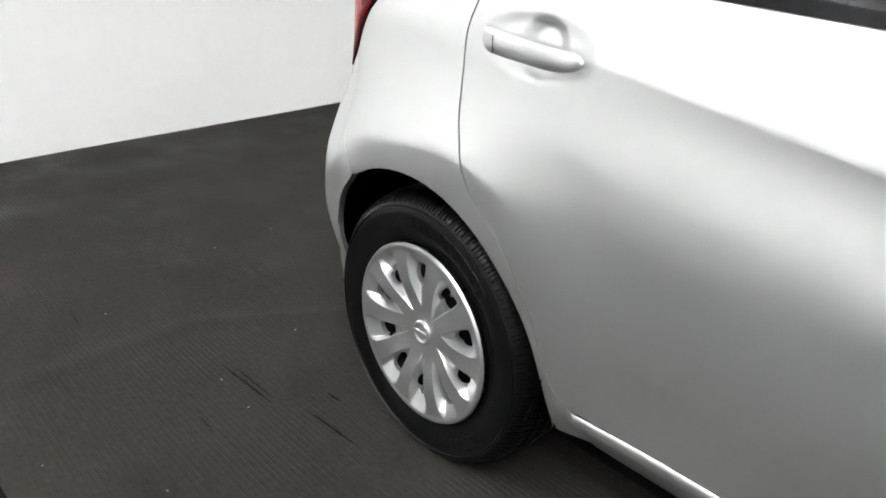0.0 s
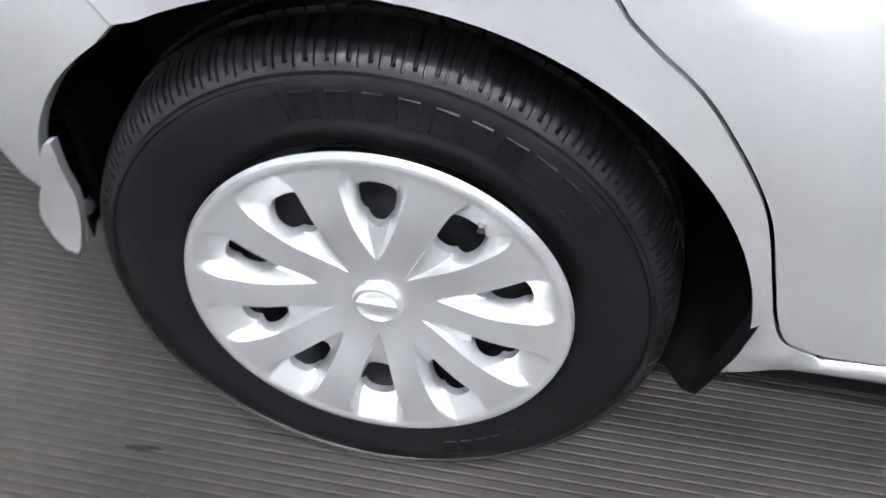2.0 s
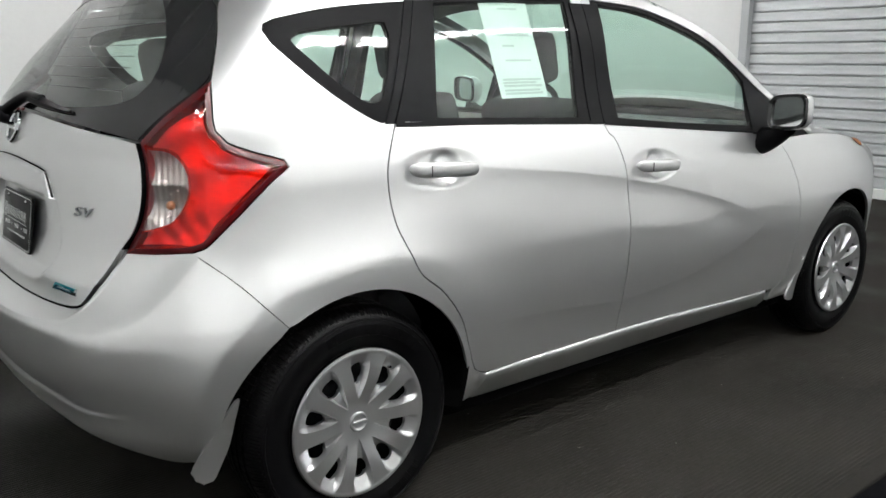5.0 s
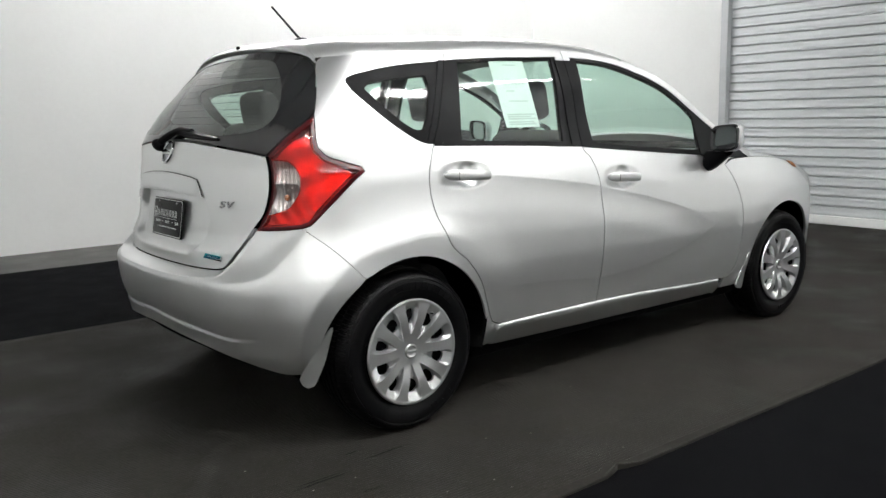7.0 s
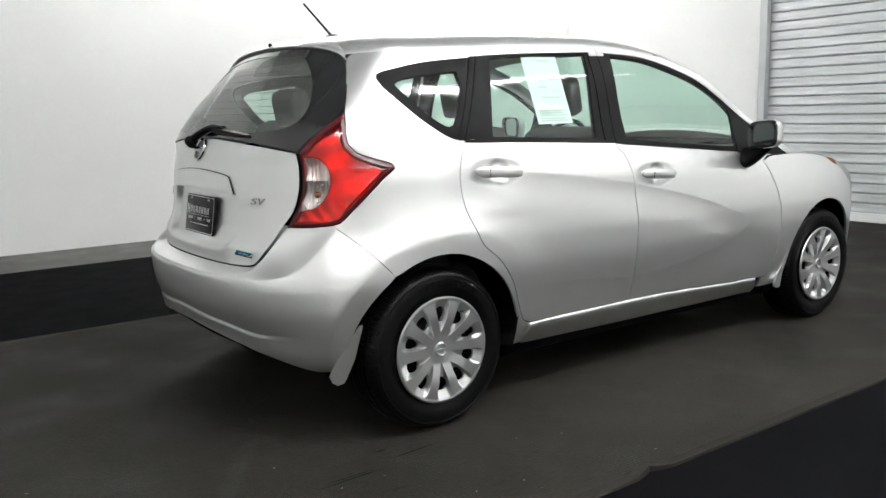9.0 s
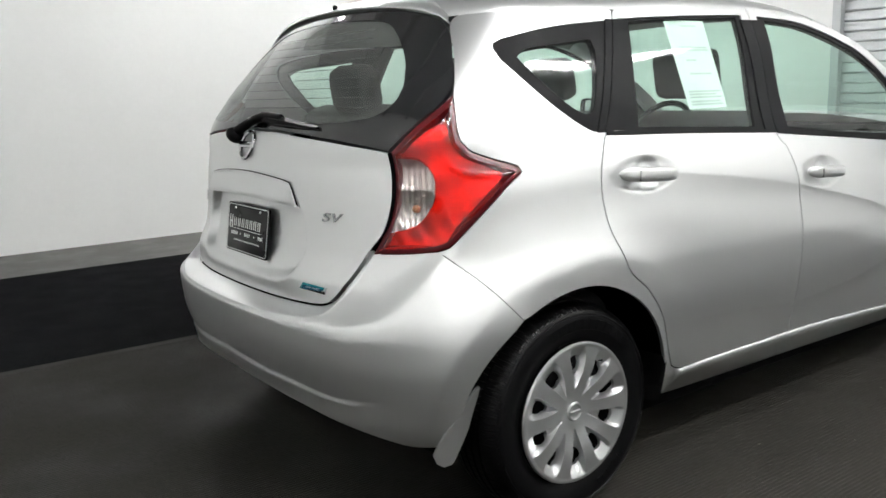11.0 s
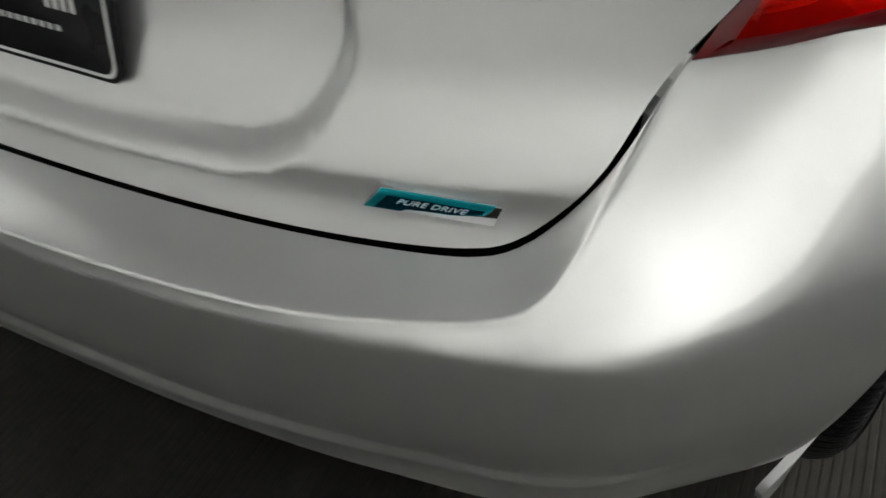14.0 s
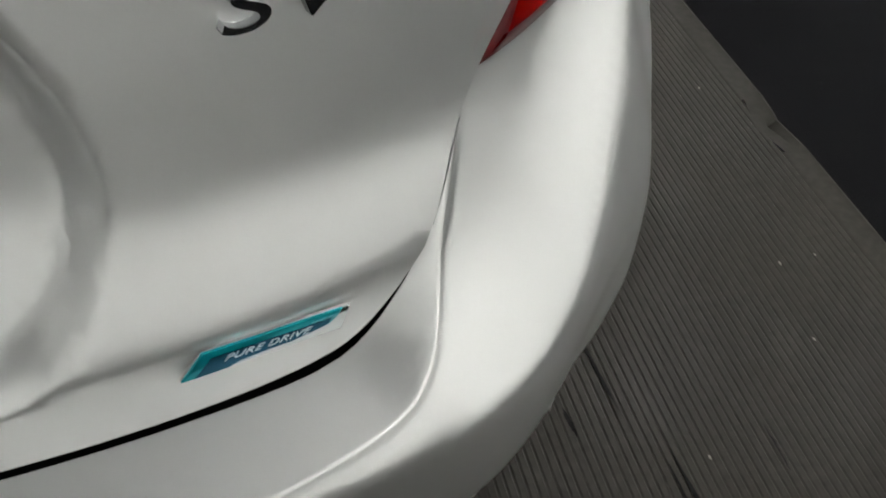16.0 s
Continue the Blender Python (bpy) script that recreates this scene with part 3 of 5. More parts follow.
# outlines on the skin: (s, z), a third value marks a sharp corner
LAMP = [(-0.325, 1.192, 1), (-0.326, 1.127), (-0.322, 1.078), (-0.296, 1.05), (-0.225, 1.024), (-0.168, 1.007), (-0.158, 0.99), (-0.208, 0.952),
        (-0.322, 0.842), (-0.36, 0.808), (-0.39, 0.797), (-0.465, 0.789), (-0.562, 0.787, 1), (-0.526, 0.853), (-0.503, 0.93), (-0.500, 0.998), (-0.508, 1.05, 1), (-0.436, 1.115)]
GATE_SIDE = [(-0.508, 1.05), (-0.500, 0.998), (-0.503, 0.93), (-0.526, 0.853), (-0.566, 0.797), (-0.612, 0.736), (-0.639, 0.707), (-0.661, 0.683),
             (-0.693, 0.658), (-0.73, 0.647), (-0.82, 0.643), (-1.0, 0.642), (REAR, 0.641)]
DOOR_REAR = [(0.324, 1.42), (0.27, 1.292), (0.218, 1.183), (0.161, 1.074), (0.124, 0.99), (0.113, 0.93), (0.121, 0.83), (0.143, 0.765), (0.176, 0.695), (0.208, 0.663),
             (0.26, 0.62), (0.324, 0.533), (0.36, 0.44), (0.378, 0.39), (0.4, 0.355), (0.44, 0.34)]
DOOR_SPLIT = [(1.002, 1.456), (1.0, 1.245), (0.986, 1.03), (1.02, 0.99), (1.046, 0.9), (1.056, 0.73), (1.051, 0.575), (1.043, 0.43), (1.036, 0.337)]
DOOR_FRONT = [(2.05, 0.9), (2.1, 0.82), (2.145, 0.69), (2.145, 0.51), (2.117, 0.37), (2.08, 0.32), (2.04, 0.306)]
ROOF_EDGE = [(-0.19, 1.405), (0.05, 1.417), (0.324, 1.428), (0.6, 1.447), (0.98, 1.456), (1.33, 1.43), (1.63, 1.345), (1.86, 1.225), (2.1, 1.075), (2.27, 0.955), (2.36, 0.93)]
FENDER_TOP = [(2.05, 0.92), (2.27, 0.928), (2.45, 0.922), (2.6, 0.905), (2.75, 0.872), (2.95, 0.81), (3.15, 0.73), (3.32, 0.63), (3.41, 0.52)]


def arch(cx, r=0.365, squash=1.0):
    """The wheel opening: a rounded arc over the wheel, from back to front."""
    return [(cx + r * math.cos(a), 0.305 + r * squash * math.sin(a)) for a in [math.radians(k) for k in range(196, -17, -4)]]


def to_skin(points, depth=GATE):
    """Side-view (x, z) to skin (s, z)."""
    out = []
    for x, z in points:
        if x >= 0:
            out.append((x, z))
        else:
            lo, hi = 0.0, math.pi / 2
            for _ in range(30):
                mid = (lo + hi) / 2
                lo, hi = (mid, hi) if corner(mid, z, depth)[0] > x else (lo, mid)
            out.append((-K * lo, z))
    return out


def door_skin(s, z):
    x, y, _ = skin(s, z)
    dent = 0.0
    for cs, cz in ((0.296, 0.951), (1.216, 0.888)):
        if abs(s - cs) < 0.16 and abs(z - cz) < 0.08:
            q = math.hypot((s - cs + 0.01) / 0.145, (z - cz) / 0.058)
            dent += 0.006 * (1 - smooth(0.6, 1.0, q))
            r = math.hypot((s - cs - 0.004) / 0.062, (z - cz - 0.002) / 0.053)
            dent += 0.014 * (1 - smooth(0.45, 0.98, r))
    return x, y + dent, z


def sill_skin(s, z):
    """The sill: a rounded lip under the doors, then tucked in below."""
    x, y, _ = skin(s, z)
    down = 0.34 - 0.03 * smooth(1.1, 2.05, s) - z
    return x, y - 0.009 * math.sqrt(max(0.0, min(1.0, down / 0.012))) + 0.42 * max(0.0, down - 0.018), z


def quarter_skin(s, z):
    """The quarter panel, running into the sill's ledge below the door."""
    x, y, _ = skin(s, z)
    if s > 0.3 and z < 0.36:
        y += (sill_skin(s, z)[1] - y) * smooth(0.385, 0.435, s)
    return x, y, z


# the edge of the number-plate bay, half of it: across the car and up
BAY = rounded([(-0.02, 0.684), (0.12, 0.685), (0.24, 0.689), (0.285, 0.695), (0.312, 0.707), (0.334, 0.728), (0.35, 0.76), (0.357, 0.796), (0.352, 0.835), (0.341, 0.869), (0.318, 0.91), (0.275, 0.975)], 0.012, False)
BAY_HALF = [(z, y) for y, z in BAY[1:]]


def gate_skin(s, z):
    """The tailgate, with the sunk number-plate bay and its soft lower swell."""
    x, y, _ = skin(s if s >= REAR else 2 * REAR - s, z, GATE)
    d = away_open(BAY, abs(y), z) if abs(y) < spline(BAY_HALF, z) and 0.684 < z < 0.97 else 0.0
    d = min(1.0, d / 0.026)
    bay = (0.45 * d + 0.55 * smooth(0.0, 1.0, d)) * (1 - smooth(0.955, 0.962, z))
    return x + 0.03 * bay, y if s >= REAR else -y, z


def rim_distance(u, v):
    """Distance of (u, v) from the tailgate's edge."""
    a, b = np.array(GATE_RIM[:-1]), np.array(GATE_RIM[1:])
    ab, q = b - a, np.array((u, v))
    k = np.clip(np.sum((q - a) * ab, 1) / np.sum(ab * ab, 1), 0, 1)
    return float(np.min(np.hypot(*(q - a - k[:, None] * ab).T)))


def ledge_width(t):
    """The ledge below the tailgate narrows round the corner."""
    return 0.021 - 0.011 * smooth(-0.92, -0.6, t)


def bumper_skin(s, z):
    """The bumper, with a ledge turned in along the tailgate."""
    t = s if s >= REAR else 2 * REAR - s
    x, y, _ = skin(t, z)
    near = rim_distance(t, z) if z > 0.58 and t < -0.5 else 9.0
    wide = ledge_width(t)
    lip = 1 - near / wide
    lip = 0.5 * (lip + math.sqrt(lip * lip + 0.003)) if lip > -2 else 0.0
    g = skin(t, z, GATE)
    # the edge rolls in behind the tailgate, deepest beside its lower corner
    roll = 0.0025 + 0.008 * smooth(-0.74, -0.66, t) * lip * lip
    x, y = x + (g[0] + roll - x) * lip, y + (g[1] + 0.4 * roll - y) * lip
    bead = 0.0028 * (1 - smooth(0.70, 0.79, z)) * math.exp(-((near - wide) / 0.0045) ** 2)
    x, y = x - bead * math.sin(-t / K), y - bead * math.cos(-t / K)
    return x, y if s >= REAR else -y, z


GATE_RIM = rounded([(s, z) for s, z in GATE_SIDE[3:]], 0.006, False)
GATE_RIM.append((REAR - 0.1, 0.641))


def dims(poly):
    return rounded(poly, 0.02)


def round_handle(cs, cz):
    """Mesh points round a handle's dent."""
    ring = lambda a, b, n, dx: [(cs + dx + a * math.cos(2 * math.pi * k / n), cz + b * math.sin(2 * math.pi * k / n)) for k in range(n)]
    return [p for q in (0.66, 0.76, 0.82, 0.88, 0.94, 1.0, 1.08) for p in ring(0.145 * q, 0.058 * q, 60, -0.01)] + [p for q in (0.2, 0.4, 0.52, 0.62, 0.72, 0.82, 0.92, 1.0) for p in ring(0.062 * q, 0.053 * q, 40, 0.004)]


def car_body(car):
    rear_edge = rounded(DOOR_REAR, 0.012, False)
    split = rounded(DOOR_SPLIT, 0.02, False)
    front_edge = rounded(DOOR_FRONT, 0.02, False)
    roof_edge = rounded(ROOF_EDGE, 0.03, False)
    bottom = lambda x: 0.338 - 0.03 * smooth(1.1, 2.05, x)
    rear_arch, front_arch = to_skin(arch(0.0)), arch(2.6)
    glass_q = dims([(-0.178, 1.305), (-0.172, 1.322), (-0.14, 1.334), (0.08, 1.37), (0.306, 1.392, 1), (0.222, 1.215), (0.153, 1.077, 1), (0.118, 1.078), (0.05, 1.113), (-0.057, 1.188), (-0.16, 1.275)])
    glass_r = dims([(0.336, 1.397, 1), (0.6, 1.412), (0.955, 1.425, 1), (0.958, 1.25), (0.945, 1.044, 1), (0.5, 1.066), (0.175, 1.078, 1), (0.232, 1.2)])
    pane_r = dims([(0.385, 1.388, 1), (0.6, 1.402), (0.925, 1.414, 1), (0.9, 1.22), (0.875, 1.06, 1), (0.6, 1.072), (0.305, 1.085, 1), (0.345, 1.24)])
    glass_f = dims([(1.045, 1.425, 1), (1.32, 1.402), (1.61, 1.318), (1.83, 1.205), (2.08, 1.055), (2.27, 0.935, 1), (1.8, 0.968), (1.4, 1.003), (1.022, 1.034, 1), (1.03, 1.22)])
    pane_f = dims([(1.085, 1.41, 1), (1.32, 1.385), (1.6, 1.3), (1.8, 1.2), (1.9, 1.13, 1), (1.86, 1.0), (1.84, 0.985, 1), (1.4, 1.018), (1.07, 1.05, 1), (1.07, 1.22)])
    pane_q = dims([(-0.1, 1.285), (-0.07, 1.302), (0.0, 1.312), (0.12, 1.325), (0.2, 1.332), (0.205, 1.3), (0.17, 1.2), (0.135, 1.135), (0.105, 1.128), (0.05, 1.155), (-0.04, 1.23)])

    gap_bq = [(-0.385, 0.797), (-0.285, 0.716), (-0.192, 0.614)]
    # quarter panel: door edge, sill tail, arch, bumper joint, lamp, hatch edge, roof edge
    q_arch = [p for p in rear_arch if p[0] > -0.19 and p[1] > 0.25]
    up_lamp = [p for p in reversed(rounded(LAMP[:11], 0.02, False))]
    quarter = (rear_edge[::1] + [(0.44, 0.33), (0.44, 0.25), (0.36, 0.25)] + [p for p in reversed(q_arch) if p[1] > 0.262]
               + list(reversed(rounded(gap_bq, 0.02, False)))[:-1] + up_lamp
               + rounded([(-0.325, 1.192), (-0.3, 1.29), (-0.285, 1.37), (-0.25, 1.40), (-0.19, 1.405)], 0.02, False)[1:]
               + [p for p in roof_edge if -0.18 < p[0] < 0.32])
    rear_door = (list(reversed(rear_edge)) + [p for p in roof_edge if 0.33 < p[0] < 0.995] + split + [(0.9, bottom(0.9)), (0.7, bottom(0.7)), (0.5, bottom(0.5))])
    front_door = (list(reversed(split)) + [p for p in roof_edge if 1.01 < p[0] < 2.26] + [(2.27, 0.935), (2.1, 0.925)] + front_edge + [(x, bottom(x)) for x in (1.9, 1.7, 1.5, 1.3, 1.15)])
    f_arch = [p for p in front_arch if p[1] > 0.262]
    fender = (list(reversed(front_edge)) + [p for p in rounded(FENDER_TOP, 0.03, False) if p[0] > 2.1] + [(3.41, 0.3), (3.2, 0.25), (3.0, 0.24)]
              + list(reversed(f_arch)) + [(2.2, 0.25), (2.04, 0.25)])
    sill = ([(x, bottom(x) + 0.0016) for x in np.arange(0.44, 2.04, 0.05)] + [(2.035, 0.25), (2.035, 0.215)] + [(x, 0.225 + 0.012 * smooth(1.2, 0.4, x)) for x in np.arange(2.0, 0.44, -0.1)] + [(0.438, 0.24), (0.438, 0.337)])
    for side in (1, -1):
        def add(name, outline, lift, mat, parent, holes=(), label="", shrink=0.0022, **kw):
            poly = grown(outline, -shrink)
            return part(name, sheet(name, poly, lift, holes, side=side, **kw), mat, parent, label)
        add("quarter_panel", quarter, quarter_skin, PAINT, car, [glass_q], shrink=0.0016, step=0.022, extra=round_arch(-0.36, 0.4) + along(BELT, -0.15, 0.16))
        rd = add("rear_door", rear_door, door_skin, PAINT, car, [glass_r], step=0.018, extra=round_handle(0.296, 0.951) + round_arch(0.12, 0.4) + along(BELT, 0.1, 1.06) + along(FOOT, 0.42, 1.06, rows=(-0.012, -0.004, 0.004, 0.012)))
        fd = add("front_door", front_door, door_skin, PAINT, car, [glass_f], step=0.018, extra=round_handle(1.216, 0.888) + along(BELT, 1.02, 1.95) + along(FOOT, 1.03, 2.0, rows=(-0.012, -0.004, 0.004, 0.012)))
        add("front_fender", fender, skin, PAINT, car, step=0.03)
        add("sill", sill, sill_skin, PAINT, car, step=0.012, shrink=0)
        # window surrounds and panes, let in a little
        for owner, frame_poly, pane, deep in ((rd, glass_r, pane_r, 0.003), (fd, glass_f, pane_f, 0.003), (car, glass_q, pane_q, 0.002)):
            add("window_surround", frame_poly, skin, TRIM, owner, [grown(pane, 0.001)], "black window surround", offset=-deep, shrink=0.0005, fold=0.02)
            g = add("window_pane", pane, skin, GLASS, owner, (), "green-tinted window glass", offset=-deep - 0.004, shrink=-0.004, fold=0)
            g.visible_shadow = False
        add("weather_strip", rounded([(0.165, 1.077, 1), (0.5, 1.066), (0.981, 1.0425, 1), (0.981, 1.0325, 1), (0.5, 1.055), (0.163, 1.066, 1)], 0.03), skin, TRIM, rd, offset=0.0035, shrink=0, fold=0.01)
        add("weather_strip", rounded([(0.991, 1.0395, 1), (1.4, 1.005), (1.8, 0.97), (2.0, 0.955, 1), (2.0, 0.945, 1), (1.8, 0.96), (1.4, 0.994), (0.991, 1.0295, 1)], 0.03), skin, TRIM, fd, offset=0.0035, shrink=0, fold=0.01)
        tall = [p for p in rear_edge if p[1] > 1.068]
        low_split = [p for p in split if p[1] > 1.05] + [(0.9865, 1.034)]
        for owner, line, w, hi in ((rd, tall, 0.03, 0.0), (car, tall, -0.03, 0.0), (rd, low_split, -0.06, 0.027), (fd, low_split, 0.05, 0.027)):
            d = 0.0014 if w > 0 else -0.0014
            keep = [p for p in line if p[1] < 1.396 + hi]
            add("pillar_cover", [(a + d, b) for a, b in keep] + [(a + w, b) for a, b in reversed(keep)], skin, TRIM, owner, (), "black pillar cover", offset=0.0012, shrink=0, fold=0.006)
        add("sail_panel", rounded([(1.87, 1.15, 1), (2.0, 1.09), (2.15, 1.01), (2.285, 0.925, 1), (2.05, 0.935), (1.86, 0.95, 1)], 0.03), skin, TRIM, fd, (), "black mirror sail panel", offset=0.002, shrink=0, fold=0.01)
        handle(rd, 0.293, 0.952, side, 0.96)
        handle(fd, 1.213, 0.889, side, 1.0)
        mirror(fd, side)
        lamp_unit(car, side)
        # dark liner behind the joints, below the windows
        inner = [(0.41, 0.3), (0.45, 0.26), (2.15, 0.24), (2.1, 0.6), (2.3, 0.87), (2.0, 0.93), (1.8, 0.94), (1.0, 1.0), (0.2, 1.05), (0.0, 1.07), (-0.11, 1.05), (-0.12, 0.9), (-0.1, 0.74), (0.1, 0.73), (0.3, 0.66), (0.4, 0.5)]
        add("inner_panel", inner, skin, GAP, car, (), "dark inner body panel", offset=-0.042, shrink=0, step=0.06, fold=0)
        add("inner_pillar", [(0.30, 1.42), (0.345, 1.42), (0.23, 1.18), (0.165, 1.04), (0.11, 1.06), (0.2, 1.2)], skin, GAP, car, (), "dark inner pillar", offset=-0.02, shrink=0, step=0.05, fold=0)
        add("inner_pillar", [(0.97, 1.45), (1.04, 1.45), (1.03, 1.2), (1.02, 1.0), (0.93, 1.0), (0.97, 1.2)], skin, GAP, car, (), "dark inner pillar", offset=-0.02, shrink=0, step=0.05, fold=0)
        wheel_arch(car, 0.0, side)
        wheel_arch(car, 2.6, side)
        mud_flap(car, side)
    rear_end(car, gap_bq, rear_arch)
    upper(car, roof_edge)


ROOF_LINE = [(-0.22, 1.478), (0.0, 1.505), (0.4, 1.528), (0.85, 1.535), (1.2, 1.518), (1.42, 1.472), (1.7, 1.365), (2.0, 1.21), (2.3, 1.07), (2.42, 1.025)]


def roof_section(x, n=17):
    ze = spline([(p[0], p[1]) for p in ROOF_EDGE], x)
    _, ye, _ = skin(x, ze) if x >= 0 else skin(to_skin([(x, ze)])[0][0], ze)
    ye, zc = -ye, spline(ROOF_LINE, x)
    p0, p3 = Vector((ye - 0.003, ze - 0.005)), Vector((0, zc))
    rise = zc - ze
    p1 = p0 + Vector((-0.37, 0.93)) * min(0.085, rise * 0.9)
    p2 = Vector((ye * 0.55, zc - rise * 0.02))
    out = []
    for k in range(n):
        t = (k / (n - 1)) ** 1.3
        q = p0 * (1 - t) ** 3 + p1 * 3 * t * (1 - t) ** 2 + p2 * 3 * t * t * (1 - t) + p3 * t ** 3
        out.append((x, -q.x, q.y))
    return out


def normal2(path, k):
    """The unit normal of an open outline at its point k, towards the gate."""
    a, b = path[max(k - 1, 0)], path[min(k + 1, len(path) - 1)]
    du, dv = b[0] - a[0], b[1] - a[1]
    n = math.hypot(du, dv)
    return (dv / n, -du / n)


def rear_end(car, gap_bq, rear_arch):
    mirror_s = lambda path: [(2 * REAR - s, z) for s, z in reversed(path)]
    b_arch = [p for p in rear_arch if p[0] < -0.193 and p[1] > 0.29]
    b_arch = b_arch if b_arch[0][1] < b_arch[-1][1] else b_arch[::-1]
    # bumper, from the joint with the quarter panel round to the other flank
    flap_low = rounded([(REAR, 0.388), (-1.0, 0.379), (-0.8, 0.36), (-0.66, 0.336), (-0.56, 0.3), (-0.47, 0.272), (-0.38, 0.275)], 0.02, False)
    rim = rounded(GATE_SIDE[4:], 0.012, False)
    rim = [(a - w * n[0], b - w * n[1]) for (a, b), n, w in ((p, normal2(rim, k), 0.0012 + 0.0004 * smooth(-0.82, -0.67, p[0]) + 0.0045 * smooth(-0.625, -0.57, p[0])) for k, p in enumerate(rim))]
    half = list(reversed(rim)) + rounded([(-0.562, 0.788), (-0.465, 0.789), (-0.392, 0.797)], 0.02, False)[1:] + rounded(gap_bq, 0.02, False) + list(reversed(b_arch)) + list(reversed(flap_low))
    half = [p for p in half if p[0] > REAR + 1e-6]
    whole = half + mirror_s(half)
    # the outline runs from the centre of the top edge down one flank and back up the other
    poly = grown(whole, -0.0006)
    ledge = []
    edge = [q for a, b in zip(GATE_RIM[:-1], GATE_RIM[1:]) for q in [(a[0] + (b[0] - a[0]) * k / n, a[1] + (b[1] - a[1]) * k / n) for n in [max(1, round(math.hypot(b[0] - a[0], b[1] - a[1]) / 0.008))] for k in range(n)]]
    across = [normal2(edge, k) for k in range(len(edge))]
    for f in (0.2, 0.45, 0.65, 0.8, 0.9, 1.0, 1.1, 1.2, 1.35, 1.6, 1.95):
        off = [(a - f * ledge_width(a) * n[0], b - f * ledge_width(a) * n[1], f * ledge_width(a)) for (a, b), n in zip(edge, across)]
        off = [(a, b) for a, b, d in off if rim_distance(a, b) > d * 0.97 and a > REAR + 0.002]
        ledge += off + [(2 * REAR - a, b) for a, b in off]
    line = along(CORNER, -0.7, -0.375) + along(CORNER, REAR + 0.004, -0.7, rows=(-0.018, -0.01, -0.004, 0.002, 0.008, 0.014, 0.022, 0.032))
    line += along(SKIRT, REAR + 0.004, -0.5, rows=(-0.022, -0.016, -0.012, -0.008, -0.004, 0.0, 0.004, 0.009, 0.016, 0.024, 0.034)) + round_arch(-0.46, -0.2)
    ledge += [p for p in line if rim_distance(*p) > 0.042] + [(2 * REAR - a, b) for a, b in line if rim_distance(a, b) > 0.042]
    part("rear_bumper", sheet("rear_bumper", poly, bumper_skin, step=0.02, fold=0.015, extra=ledge), PAINT, car, "silver rear bumper cover")
    # tailgate below the glass
    side = rounded(GATE_SIDE, 0.012, False)
    side = [(a - 0.003 * smooth(-0.71, -0.65, a) * smooth(0.84, 0.79, b), b) for a, b in side]
    top = rounded([(REAR, 1.104), (-1.0, 1.099), (-0.75, 1.083), (-0.6, 1.066), (-0.512, 1.05)], 0.02, False)
    half = top[1:] + side[1:-1]
    poly = grown(half + mirror_s(half), -0.0034)
    bay_rows = []
    for d in (0.0, 0.004, 0.008, 0.013, 0.018, 0.0225, 0.026):
        for k in range(1, len(BAY) - 1):
            n = normal2(BAY, k)
            inward = min((1, -1), key=lambda f: math.hypot(BAY[k][0] + 0.01 * f * n[0] - 0.1, BAY[k][1] + 0.01 * f * n[1] - 0.82))
            y, z = BAY[k][0] + d * inward * n[0], BAY[k][1] + d * inward * n[1]
            if 0.004 < y and z < 0.94:
                s = theta_of_y(y, z, GATE)
                bay_rows += [(s, z), (2 * REAR - s, z)]
    gate = part("tailgate", sheet("tailgate", poly, gate_skin, step=0.0095, fold=0.025, extra=bay_rows), PAINT, car, "silver tailgate with sunk number-plate bay")
    # rear window with its black border
    edge = rounded([(-0.512, 1.053), (-0.436, 1.118), (-0.33, 1.194), (-0.302, 1.29), (-0.289, 1.365), (-0.33, 1.406), (-0.45, 1.428), (-0.7, 1.44), (-1.0, 1.444), (REAR, 1.445)], 0.02, False)
    half = edge[:-1]
    low = [(s, z + 0.003) for s, z in top[1:-1]]
    half2 = list(reversed(half)) + list(reversed(low))
    outline = grown(half2 + mirror_s(half2), -0.002)
    clear_half = rounded([(REAR, 1.418), (-0.9, 1.415), (-0.57, 1.402), (-0.485, 1.365), (-0.452, 1.29), (-0.462, 1.215), (-0.505, 1.162), (-0.58, 1.135), (-0.72, 1.124), (-0.9, 1.122), (REAR, 1.122)], 0.025, False)[1:-1]
    hole = clear_half + mirror_s(clear_half)
    def glass_skin(s, z):
        x, y, _ = skin(s if s >= REAR else 2 * REAR - s, z)
        return x, y if s >= REAR else -y, z
    part("rear_window", sheet("rear_window", outline, glass_skin, [hole], step=0.03, fold=0.006, offset=0.002), GLOSS_BLACK, gate, "glossy black rear window border")
    pane = part("rear_pane", sheet("rear_pane", grown(hole, 0.004), glass_skin, step=0.04, fold=0, offset=0.0005), REAR_GLASS, gate, "smoky rear window glass")
    pane.visible_shadow = False
    for k in range(9):
        z = 1.165 + 0.027 * k
        wide = -0.56 if k < 7 else -0.6
        strip = [(wide, z - 0.0009), (wide, z + 0.0009), (2 * REAR - wide, z + 0.0009), (2 * REAR - wide, z - 0.0009)]
        part("heater_line", sheet("heater_line", strip, glass_skin, step=0.05, fold=0, offset=-0.0012), STEEL, pane, "thin heater line")
    # spoiler lip between the glass and the roof
    upper_edge = [p for p in rounded([(-0.275, 1.375), (-0.295, 1.398), (-0.33, 1.412), (-0.45, 1.433), (-0.7, 1.445), (-1.0, 1.449), (REAR, 1.45)], 0.02, False)]
    low = [Vector(skin(*p)) for p in upper_edge]
    high = [Vector(p) for p in roof_section(-0.185)]
    rows = []
